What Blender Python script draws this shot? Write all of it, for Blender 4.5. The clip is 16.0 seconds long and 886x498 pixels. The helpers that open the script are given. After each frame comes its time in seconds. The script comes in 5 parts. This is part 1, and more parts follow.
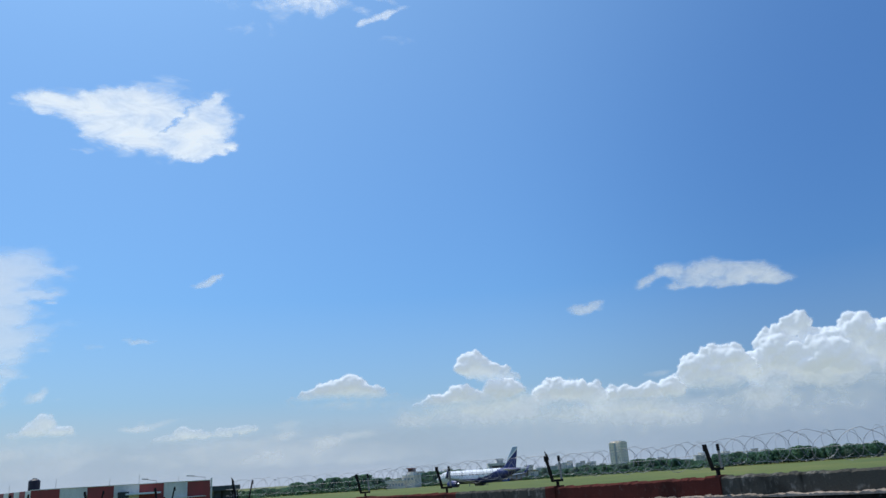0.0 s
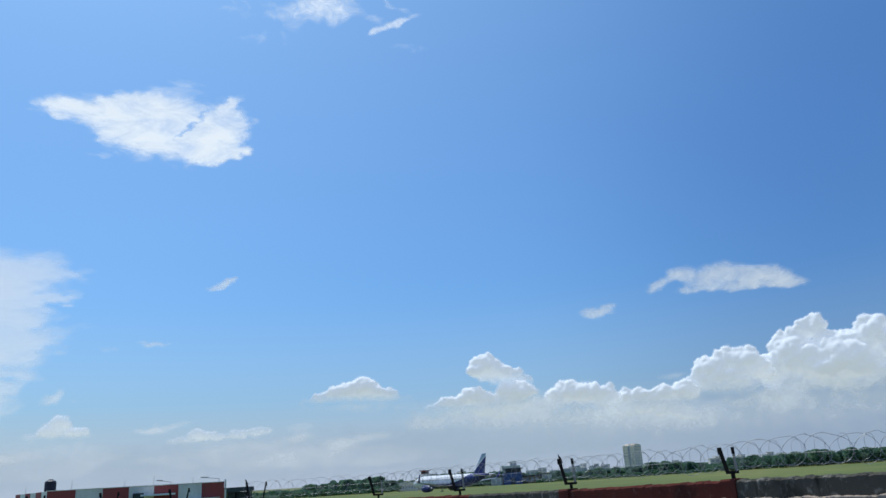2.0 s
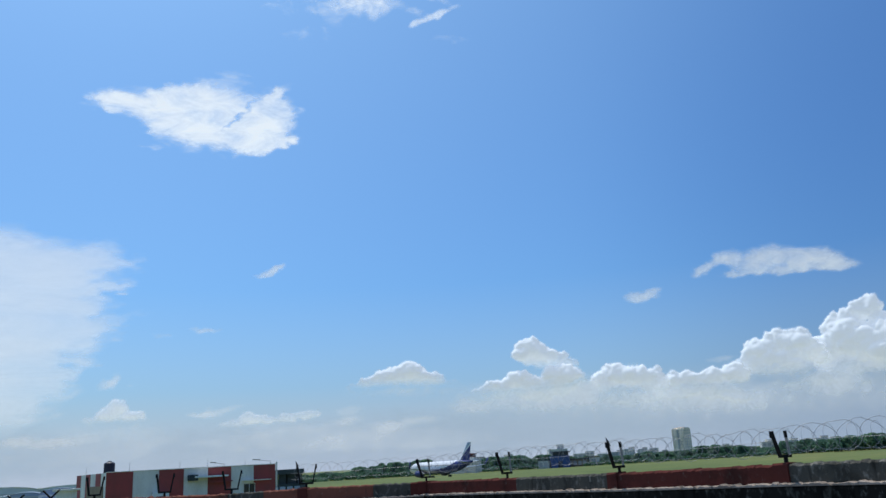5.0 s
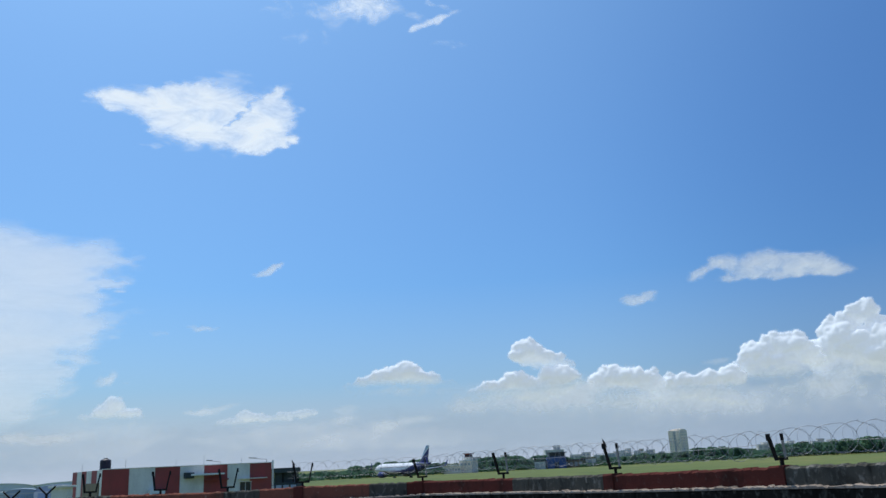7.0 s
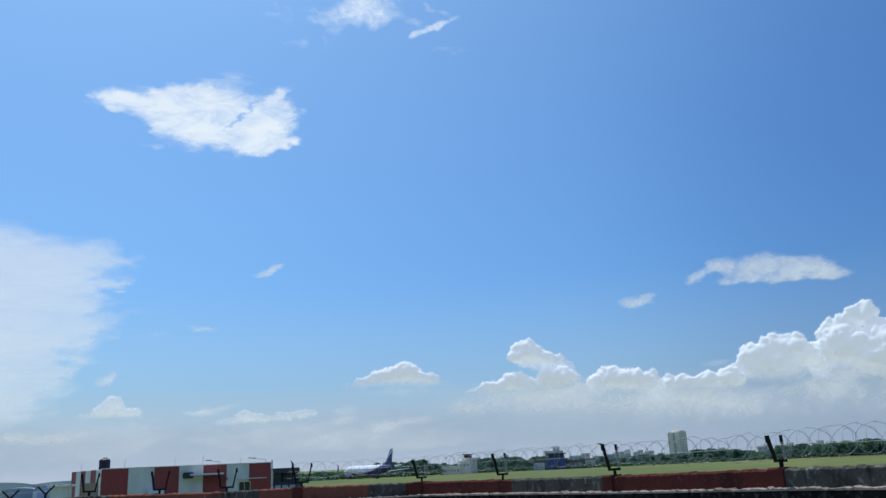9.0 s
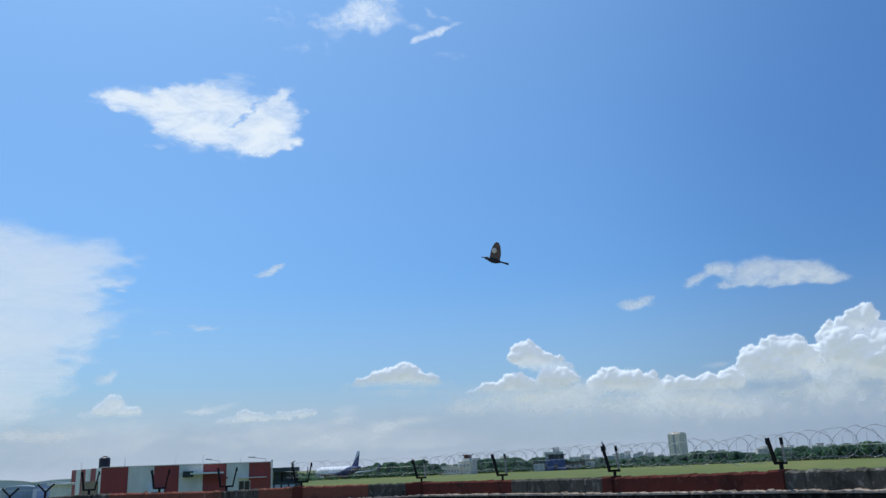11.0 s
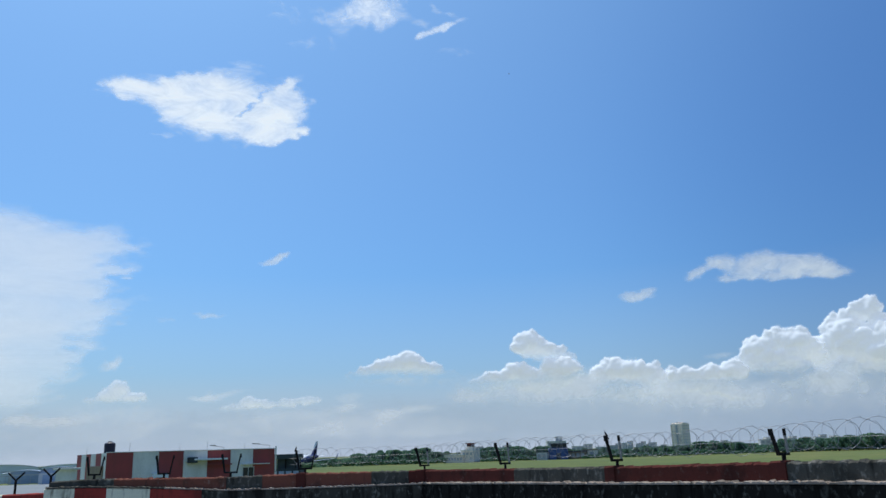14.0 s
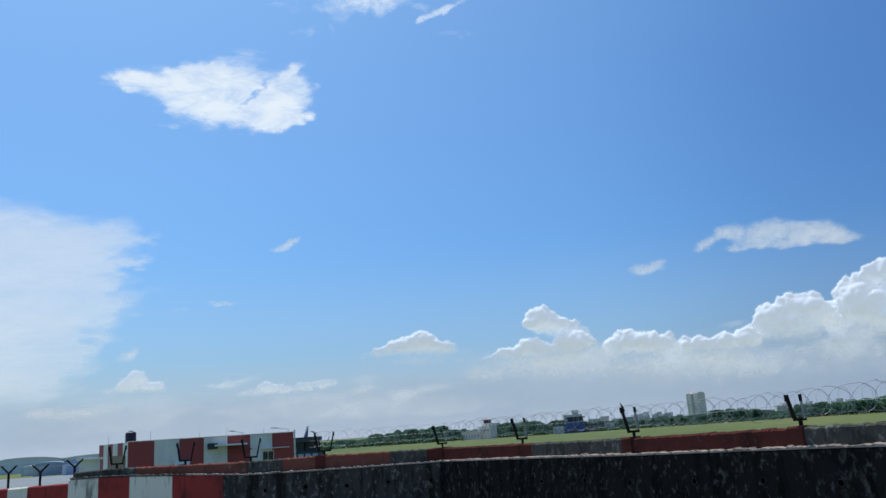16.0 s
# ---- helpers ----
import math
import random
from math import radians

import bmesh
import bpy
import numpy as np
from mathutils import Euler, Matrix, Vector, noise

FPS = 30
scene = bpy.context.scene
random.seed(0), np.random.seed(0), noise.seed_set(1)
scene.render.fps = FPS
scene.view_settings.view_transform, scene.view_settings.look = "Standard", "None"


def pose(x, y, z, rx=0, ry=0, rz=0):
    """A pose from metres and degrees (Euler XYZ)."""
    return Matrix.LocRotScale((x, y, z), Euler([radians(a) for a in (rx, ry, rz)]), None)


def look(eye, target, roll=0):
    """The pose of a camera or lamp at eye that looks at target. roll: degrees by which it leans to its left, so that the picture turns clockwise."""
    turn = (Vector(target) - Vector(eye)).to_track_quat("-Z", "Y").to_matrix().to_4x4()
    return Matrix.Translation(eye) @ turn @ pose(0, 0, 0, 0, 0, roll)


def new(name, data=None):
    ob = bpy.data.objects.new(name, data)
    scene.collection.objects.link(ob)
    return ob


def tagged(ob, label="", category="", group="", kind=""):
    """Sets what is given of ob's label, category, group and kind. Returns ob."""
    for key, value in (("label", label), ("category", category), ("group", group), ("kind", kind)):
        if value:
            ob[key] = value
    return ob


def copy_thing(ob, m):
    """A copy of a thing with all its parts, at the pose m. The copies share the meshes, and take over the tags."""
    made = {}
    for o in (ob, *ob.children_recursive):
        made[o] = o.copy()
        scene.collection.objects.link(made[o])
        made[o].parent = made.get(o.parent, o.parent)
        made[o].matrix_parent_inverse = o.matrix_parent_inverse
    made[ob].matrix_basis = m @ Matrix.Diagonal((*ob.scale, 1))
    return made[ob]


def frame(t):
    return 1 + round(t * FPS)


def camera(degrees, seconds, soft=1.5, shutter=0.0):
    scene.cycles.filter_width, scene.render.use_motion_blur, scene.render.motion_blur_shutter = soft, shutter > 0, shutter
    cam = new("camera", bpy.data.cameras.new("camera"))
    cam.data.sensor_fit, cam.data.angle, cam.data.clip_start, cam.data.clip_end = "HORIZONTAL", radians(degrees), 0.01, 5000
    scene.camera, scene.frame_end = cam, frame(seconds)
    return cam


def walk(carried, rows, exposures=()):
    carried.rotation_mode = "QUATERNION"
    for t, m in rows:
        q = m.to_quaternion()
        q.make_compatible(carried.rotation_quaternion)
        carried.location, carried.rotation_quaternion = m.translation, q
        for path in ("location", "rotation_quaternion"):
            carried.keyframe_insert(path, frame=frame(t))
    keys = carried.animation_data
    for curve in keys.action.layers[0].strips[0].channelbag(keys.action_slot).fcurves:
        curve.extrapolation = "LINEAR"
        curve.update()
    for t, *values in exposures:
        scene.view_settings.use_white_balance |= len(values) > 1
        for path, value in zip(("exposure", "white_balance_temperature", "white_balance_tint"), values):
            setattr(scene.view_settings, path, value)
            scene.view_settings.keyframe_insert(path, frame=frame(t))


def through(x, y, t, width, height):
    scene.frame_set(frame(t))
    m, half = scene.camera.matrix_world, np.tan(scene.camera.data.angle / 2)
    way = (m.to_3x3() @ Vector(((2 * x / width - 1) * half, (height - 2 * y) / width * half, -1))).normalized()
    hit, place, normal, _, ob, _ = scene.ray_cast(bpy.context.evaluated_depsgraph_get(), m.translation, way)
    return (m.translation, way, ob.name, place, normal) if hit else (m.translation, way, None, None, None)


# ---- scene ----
# ---------------------------------------------------------------- camera
EYE = (0.0, 0.0, 5.2)
cam = camera(59.0, 16.0)
PATH = (
    (0.0, 16.065, 3.638, -3.237), (0.5, 16.274, 3.307, -2.766), (1.0, 16.248, 3.245, -2.770), (1.5, 16.299, 3.155, -2.556),
    (2.0, 16.285, 3.439, -2.313), (2.5, 15.736, 3.695, -1.020), (3.0, 15.488, 3.899, 0.713), (3.2, 15.470, 3.890, 1.200),
    (5.5, 15.291, 2.919, 0.769), (6.0, 15.269, 2.595, 0.588), (6.5, 15.291, 2.800, 0.644), (7.0, 15.297, 2.797, 0.765),
    (7.5, 15.264, 2.706, 0.649), (8.0, 15.299, 2.674, 0.665), (8.5, 15.298, 2.654, 0.712), (9.0, 15.342, 2.609, 0.711),
    (11.5, 15.365, 2.212, 0.641), (12.0, 15.306, 2.307, 0.472), (12.5, 14.943, 2.198, 0.711), (13.0, 14.814, 2.226, 0.612),
    (13.5, 14.811, 2.015, 0.605), (14.0, 14.558, 1.814, 0.916), (14.5, 13.853, 1.752, 1.312), (15.0, 13.179, 1.984, 1.872),
    (15.5, 13.085, 2.503, 2.097), (16.0, 13.085, 3.80, 2.139),
)
walk(cam, [(t, pose(*EYE, 90 + p, r, y)) for t, p, r, y in PATH], exposures=((0.0, 0.0), (16.0, 0.0)))

# ---------------------------------------------------------------- world and sun
SUN_AZ, SUN_EL = -32.0, 66.0        # degrees: bearing from +y towards +x, height
world = bpy.data.worlds.new("sky")
scene.world = world
world.use_nodes = True
wn, wl = world.node_tree.nodes, world.node_tree.links
sky = wn.new("ShaderNodeTexSky")
sky.sky_type = "NISHITA"
sky.sun_disc = False
sky.sun_elevation = radians(SUN_EL)
sky.sun_rotation = radians(SUN_AZ)
sky.altitude = 0.0
sky.air_density, sky.dust_density, sky.ozone_density = 1.0, 2.2, 4.0
# deeper blue aloft, pale blue-grey haze towards the horizon
deep = wn.new("ShaderNodeGamma")
deep.inputs["Gamma"].default_value = 1.06
wn["Background"].inputs["Strength"].default_value = 0.103
tinted = wn.new("ShaderNodeMix")
tinted.data_type, tinted.blend_type = "RGBA", "MULTIPLY"
tinted.inputs["Factor"].default_value = 1.0
tinted.inputs["B"].default_value = (0.535, 0.90, 1.20, 1)
wl.new(deep.outputs["Color"], tinted.inputs["A"])
wco, wsep = wn.new("ShaderNodeTexCoord"), wn.new("ShaderNodeSeparateXYZ")
wl.new(wco.outputs["Generated"], wsep.inputs[0])
wr = wn.new("ShaderNodeValToRGB")
we = wr.color_ramp.elements
for k, (p, v) in enumerate(((0.0, 0.92), (0.04, 0.80), (0.10, 0.28), (0.22, 0.0), (0.40, 0.0))):
    e = we[k] if k < 2 else we.new(p)
    e.position, e.color = p, (v, v, v, 1)
wl.new(wsep.outputs["Z"], wr.inputs["Fac"])
hazed = wn.new("ShaderNodeMix")
hazed.data_type = "RGBA"
hazed.inputs["B"].default_value = (4.5, 5.35, 6.8, 1)
wl.new(wr.outputs["Color"], hazed.inputs["Factor"])
wl.new(tinted.outputs["Result"], hazed.inputs["A"])
wl.new(sky.outputs["Color"], deep.inputs["Color"])
# a milky glow added to the left of the sky, apart from the sun
toward, near, glow = wn.new("ShaderNodeVectorMath"), wn.new("ShaderNodeMapRange"), wn.new("ShaderNodeMix")
toward.operation = "DOT_PRODUCT"
sa, se = radians(SUN_AZ), radians(SUN_EL)
SUN_DIR = Vector((math.sin(sa) * math.cos(se), math.cos(sa) * math.cos(se), math.sin(se)))
toward.inputs[1].default_value = (-0.544, -0.019, 0.839)     # the added glow's own direction, left of the sun
near.interpolation_type = "SMOOTHSTEP"
near.inputs["From Min"].default_value, near.inputs["From Max"].default_value = 0.03, 0.50
near.inputs["To Max"].default_value = 0.4
glow.data_type, glow.blend_type = "RGBA", "ADD"
glow.inputs["B"].default_value = (0.72, 1.02, 0.72, 1)
wl.new(wco.outputs["Generated"], toward.inputs[0])
wl.new(toward.outputs["Value"], near.inputs["Value"])
wl.new(near.outputs[0], glow.inputs["Factor"])
wl.new(hazed.outputs["Result"], glow.inputs["A"])
# the lower sky is a deeper blue on the side away from the sun
away, lowsky, both, shade = wn.new("ShaderNodeMapRange"), wn.new("ShaderNodeMapRange"), wn.new("ShaderNodeMath"), wn.new("ShaderNodeMix")
for node, source, v0, v1, t1 in ((away, "X", 0.12, 0.52, 1.0), (lowsky, "Z", 0.80, 0.20, 1.0)):
    node.interpolation_type = "SMOOTHSTEP"
    node.inputs["From Min"].default_value, node.inputs["From Max"].default_value, node.inputs["To Max"].default_value = v0, v1, t1
    wl.new(wsep.outputs[source], node.inputs["Value"])
both.operation = "MULTIPLY"
wl.new(away.outputs[0], both.inputs[0])
wl.new(lowsky.outputs[0], both.inputs[1])
shade.data_type, shade.blend_type = "RGBA", "MULTIPLY"
shade.inputs["B"].default_value = (0.72, 0.76, 0.83, 1)
wl.new(both.outputs[0], shade.inputs["Factor"])
wl.new(glow.outputs["Result"], shade.inputs["A"])
wl.new(shade.outputs["Result"], wn["Background"].inputs["Color"])

sun = new("sun", bpy.data.lights.new("sun", "SUN"))
sun.data.energy, sun.data.angle, sun.data.color = 3.6, radians(0.5), (1.0, 0.95, 0.87)
sun.matrix_world = look(SUN_DIR * 100, (0, 0, 0))

# ---------------------------------------------------------------- materials


def nodes_of(name):
    m = bpy.data.materials.new(name)
    m.use_nodes = True
    return m, m.node_tree.nodes, m.node_tree.links, m.node_tree.nodes["Principled BSDF"]


def ramp(ns, stops):
    r = ns.new("ShaderNodeValToRGB")
    e = r.color_ramp.elements
    while len(e) < len(stops):
        e.new(0.5)
    for k, (p, c) in zip(e, stops):
        k.position, k.color = p, (*c, 1)
    return r


def paint(name, base, dirt, rough=0.7, scale=3.0, amount=0.5, metal=0.0, bump=0.2, streak=1.0, random_tone=0.0, band=None, shine=0.5):
    """A painted or bare surface: fine grain, broad stains (drawn out upright when streak > 1), relief."""
    m, ns, ls, b = nodes_of(name)
    co = ns.new("ShaderNodeTexCoord")
    mp = ns.new("ShaderNodeMapping")
    mp.inputs["Scale"].default_value = (1, 1, 1 / streak)
    ls.new(co.outputs["Object"], mp.inputs["Vector"])
    broad, fine = ns.new("ShaderNodeTexNoise"), ns.new("ShaderNodeTexNoise")
    broad.inputs["Scale"].default_value, broad.inputs["Detail"].default_value = scale, 6
    broad.inputs["Roughness"].default_value = 0.65
    fine.inputs["Scale"].default_value, fine.inputs["Detail"].default_value = scale * 9, 4
    ls.new(mp.outputs[0], broad.inputs["Vector"])
    ls.new(co.outputs["Object"], fine.inputs["Vector"])
    add = ns.new("ShaderNodeMath")
    add.operation = "MULTIPLY_ADD"
    ls.new(fine.outputs["Fac"], add.inputs[0])
    add.inputs[1].default_value = 0.3
    ls.new(broad.outputs["Fac"], add.inputs[2])
    b0, b1 = band or (0.62 - 0.25 * amount, 0.62 + 0.35 * (1.1 - amount))
    r = ramp(ns, ((b0, base), (b1, dirt)))
    ls.new(add.outputs[0], r.inputs["Fac"])
    out = r.outputs["Color"]
    if random_tone:
        info, hsv, mr = ns.new("ShaderNodeObjectInfo"), ns.new("ShaderNodeHueSaturation"), ns.new("ShaderNodeMapRange")
        mr.inputs["To Min"].default_value, mr.inputs["To Max"].default_value = 1 - random_tone, 1 + random_tone
        ls.new(info.outputs["Random"], mr.inputs["Value"])
        ls.new(mr.outputs[0], hsv.inputs["Value"])
        ls.new(out, hsv.inputs["Color"])
        out = hsv.outputs["Color"]
    ls.new(out, b.inputs["Base Color"])
    b.inputs["Roughness"].default_value, b.inputs["Metallic"].default_value = rough, metal
    b.inputs["Specular IOR Level"].default_value = shine
    if bump:
        bp = ns.new("ShaderNodeBump")
        bp.inputs["Strength"].default_value, bp.inputs["Distance"].default_value = bump, 0.02
        ls.new(add.outputs[0], bp.inputs["Height"])
        ls.new(bp.outputs["Normal"], b.inputs["Normal"])
    return m




def weathered(name, base, dark, pale, runs=0.5, patches=0.5, size=3.5, rough=0.92, relief=0.7):
    """Old rendered or painted masonry: dark runs drawn out downwards, pale blotches of lichen and bare lime, fine grit."""
    m, ns, ls, b = nodes_of(name)
    co, mp = ns.new("ShaderNodeTexCoord"), ns.new("ShaderNodeMapping")
    mp.inputs["Scale"].default_value = (1, 1, 0.16)
    ls.new(co.outputs["Object"], mp.inputs["Vector"])
    drawn = ns.new("ShaderNodeMapping")
    drawn.inputs["Scale"].default_value = (1, 1, 0.65)
    ls.new(co.outputs["Object"], drawn.inputs["Vector"])
    run, blot, grit, patch = (ns.new("ShaderNodeTexNoise") for _ in range(4))
    for n, sc, de, ro, src in ((run, 4.0, 4, 0.6, mp.outputs[0]), (blot, size, 9, 0.68, drawn.outputs[0]), (grit, 46.0, 5, 0.7, co.outputs["Object"]), (patch, 1.3, 6, 0.62, co.outputs["Object"])):
        n.inputs["Scale"].default_value, n.inputs["Detail"].default_value, n.inputs["Roughness"].default_value = sc, de, ro
        ls.new(src, n.inputs["Vector"])

    def mask(source, lo, hi, top):
        r = ns.new("ShaderNodeMapRange")
        r.interpolation_type = "SMOOTHSTEP"
        r.inputs["From Min"].default_value, r.inputs["From Max"].default_value, r.inputs["To Max"].default_value = lo, hi, top
        ls.new(source, r.inputs["Value"])
        return r.outputs[0]

    def over(lower, fac, colour):
        x = ns.new("ShaderNodeMix")
        x.data_type = "RGBA"
        ls.new(fac, x.inputs["Factor"])
        x.inputs["B"].default_value = (*colour, 1)
        if isinstance(lower, tuple):
            x.inputs["A"].default_value = (*lower, 1)
        else:
            ls.new(lower, x.inputs["A"])
        return x.outputs["Result"]
    wide = ns.new("ShaderNodeMath")
    wide.operation = "MULTIPLY_ADD"
    ls.new(patch.outputs["Fac"], wide.inputs[0])
    wide.inputs[1].default_value = 0.35
    ls.new(blot.outputs["Fac"], wide.inputs[2])
    c = over(base, mask(run.outputs["Fac"], 0.60 - 0.22 * runs, 0.74 - 0.16 * runs, 0.9), dark)
    c = over(c, mask(wide.outputs[0], 0.84 - 0.16 * patches, 0.98 - 0.12 * patches, 0.85), pale)
    c = over(c, mask(patch.outputs["Fac"], 0.48, 0.66, 0.55), dark)
    c = over(c, mask(grit.outputs["Fac"], 0.5, 0.8, 0.55), dark)
    ls.new(c, b.inputs["Base Color"])
    b.inputs["Roughness"].default_value, b.inputs["Specular IOR Level"].default_value = rough, 0.06
    h, bp = ns.new("ShaderNodeMath"), ns.new("ShaderNodeBump")
    h.operation = "MULTIPLY_ADD"
    ls.new(grit.outputs["Fac"], h.inputs[0])
    h.inputs[1].default_value = 0.35
    ls.new(blot.outputs["Fac"], h.inputs[2])
    bp.inputs["Strength"].default_value, bp.inputs["Distance"].default_value = relief, 0.02
    ls.new(h.outputs[0], bp.inputs["Height"])
    ls.new(bp.outputs["Normal"], b.inputs["Normal"])
    return m


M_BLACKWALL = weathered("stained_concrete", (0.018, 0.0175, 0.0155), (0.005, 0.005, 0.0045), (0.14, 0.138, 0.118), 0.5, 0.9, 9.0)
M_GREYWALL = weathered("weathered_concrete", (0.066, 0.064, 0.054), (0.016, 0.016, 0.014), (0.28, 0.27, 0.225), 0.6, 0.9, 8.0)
M_GREYBLOCK = weathered("grey_parapet", (0.090, 0.085, 0.070), (0.020, 0.020, 0.017), (0.27, 0.255, 0.215), 0.2, 0.95, 8.0)
M_REDBLOCK = weathered("faded_red_parapet", (0.115, 0.034, 0.027), (0.030, 0.017, 0.014), (0.18, 0.12, 0.10), -0.2, 0.55, 9.0)
M_BROWNBLOCK = weathered("brown_red_parapet", (0.23, 0.085, 0.058), (0.06, 0.042, 0.032), (0.36, 0.27, 0.21), -0.2, 0.7, 8.0)
M_MORTAR = weathered("pale_mortar", (0.38, 0.315, 0.26), (0.08, 0.068, 0.056), (0.50, 0.43, 0.37), 0.3, 0.5, 9.0, relief=1.0)
M_REDPANEL = weathered("red_panel_paint", (0.36, 0.055, 0.045), (0.11, 0.034, 0.028), (0.30, 0.12, 0.10), 0.3, 0.2, 4.0, 0.75, 0.3)
M_WHITEPANEL = weathered("white_panel_paint", (0.84, 0.84, 0.64), (0.20, 0.20, 0.145), (0.87, 0.86, 0.70), 0.42, 0.3, 4.0, 0.8, 0.3)
M_REDHOUSE = paint("red_house_paint", (0.40, 0.072, 0.068), (0.27, 0.068, 0.062), 0.8, 0.7, 0.45, bump=0.1, streak=2.0)
M_WHITEHOUSE = paint("white_house_paint", (0.88, 0.85, 0.78), (0.66, 0.63, 0.57), 0.8, 0.6, 0.42, bump=0.1, streak=2.5)
M_TAN = paint("tan_paint", (0.30, 0.22, 0.14), (0.2, 0.15, 0.1), 0.85, 0.8, 0.4, bump=0.1)
M_ROOF = paint("grey_roof_screed", (0.3, 0.29, 0.27), (0.18, 0.18, 0.17), 0.9, 0.8, 0.4)
M_CREAM = paint("cream_plaster", (0.97, 0.82, 0.68), (0.88, 0.72, 0.58), 0.85, 0.3, 0.35, bump=0.1, streak=2.0)
M_PALE = paint("pale_plaster", (0.72, 0.72, 0.69), (0.50, 0.50, 0.48), 0.85, 0.15, 0.4, bump=0.1, streak=2.5, random_tone=0.12)
M_FLAT = paint("weathered_tower_plaster", (0.96, 0.86, 0.74), (0.80, 0.71, 0.60), 0.85, 0.12, 0.4, bump=0.1, streak=3.0)
M_BLUESHED = paint("blue_sheet", (0.045, 0.10, 0.30), (0.04, 0.075, 0.2), 0.5, 0.4, 0.4, bump=0.1, streak=3.0)
M_DARKROOF = paint("dark_roof_sheet", (0.045, 0.05, 0.07), (0.09, 0.09, 0.1), 0.7, 0.4, 0.4)
M_REDROOF = paint("red_roof", (0.26, 0.06, 0.05), (0.16, 0.05, 0.04), 0.8, 0.5, 0.4)
M_BLUEROOF = paint("blue_grey_roof_sheet", (0.40, 0.48, 0.60), (0.32, 0.40, 0.52), 0.6, 0.1, 0.4, streak=1.0)
M_PALEROOF = paint("pale_roof_sheet", (0.80, 0.85, 0.86), (0.68, 0.75, 0.78), 0.6, 0.06, 0.4)
M_GLASS = paint("dark_window_glass", (0.02, 0.024, 0.028), (0.035, 0.04, 0.045), 0.12, 2.0, 0.3, bump=0)
# far panes: haze over dark glass is put into this lighter grey
M_FARGLASS = paint("haze_greyed_glass", (0.34, 0.35, 0.36), (0.42, 0.43, 0.44), 0.4, 0.4, 0.3, bump=0)
# near-black that stands for the shade inside the weep holes
M_HOLESHADE = paint("hole_shade", (0.0018, 0.0018, 0.002), (0.004, 0.004, 0.004), 1.0, 8, 0.3, bump=0, shine=0.0)
M_IRON = paint("black_painted_iron", (0.009, 0.009, 0.009), (0.02, 0.016, 0.014), 0.8, 12.0, 0.4, bump=0.1, shine=0.2)
M_GALV = paint("galvanised_steel", (0.33, 0.34, 0.34), (0.22, 0.21, 0.2), 0.45, 14.0, 0.4, metal=0.6, bump=0.1)
M_WIRE = paint("grey_razor_wire", (0.36, 0.38, 0.41), (0.22, 0.22, 0.225), 0.5, 20.0, 0.4, metal=0.5, bump=0)
M_TANK = paint("black_tank_plastic", (0.008, 0.010, 0.028), (0.015, 0.017, 0.04), 0.55, 2.0, 0.3, bump=0.05)
M_CANVAS = paint("grey_green_canvas", (0.055, 0.075, 0.08), (0.035, 0.045, 0.05), 0.85, 1.5, 0.4)
M_TYRE = paint("tyre_rubber", (0.015, 0.015, 0.015), (0.03, 0.03, 0.03), 0.85, 5, 0.4)
M_WHITEJET = paint("white_aircraft_paint", (0.80, 0.81, 0.82), (0.72, 0.73, 0.75), 0.3, 0.25, 0.3, bump=0)
M_INDIGO = paint("indigo_aircraft_paint", (0.011, 0.022, 0.155), (0.014, 0.022, 0.12), 0.38, 0.3, 0.3, bump=0)
M_SKYBLUE = paint("pale_blue_aircraft_paint", (0.36, 0.46, 0.58), (0.32, 0.42, 0.54), 0.3, 0.3, 0.3, bump=0)
M_GREYJET = paint("grey_aircraft_paint", (0.27, 0.29, 0.33), (0.22, 0.24, 0.27), 0.35, 0.4, 0.3, bump=0)
M_STEEL = paint("bare_engine_metal", (0.45, 0.45, 0.46), (0.3, 0.3, 0.3), 0.3, 2, 0.3, metal=0.9, bump=0)
M_CROW = paint("black_feathers", (0.010, 0.010, 0.013), (0.03, 0.028, 0.03), 0.6, 25, 0.4, bump=0.2)
M_CROWGREY = paint("brown_grey_feathers", (0.22, 0.15, 0.11), (0.08, 0.058, 0.045), 0.7, 30, 0.5, bump=0.2)
M_CROWSUNLIT = paint("sunlit_feather_tone", (0.85, 0.80, 0.72), (0.65, 0.60, 0.52), 0.7, 30, 0.4, bump=0.1)
M_BARK = paint("bark", (0.11, 0.085, 0.06), (0.06, 0.05, 0.035), 0.9, 4, 0.5)
# unseen road surface, lightened beyond asphalt to throw warm light on the wall
M_BOUNCEROAD = paint("light_bouncing_road", (0.20, 0.185, 0.155), (0.11, 0.105, 0.095), 0.9, 0.5, 0.5)
M_APRON = paint("pale_concrete_apron", (0.19, 0.215, 0.225), (0.15, 0.17, 0.18), 0.85, 0.05, 0.4, bump=0)


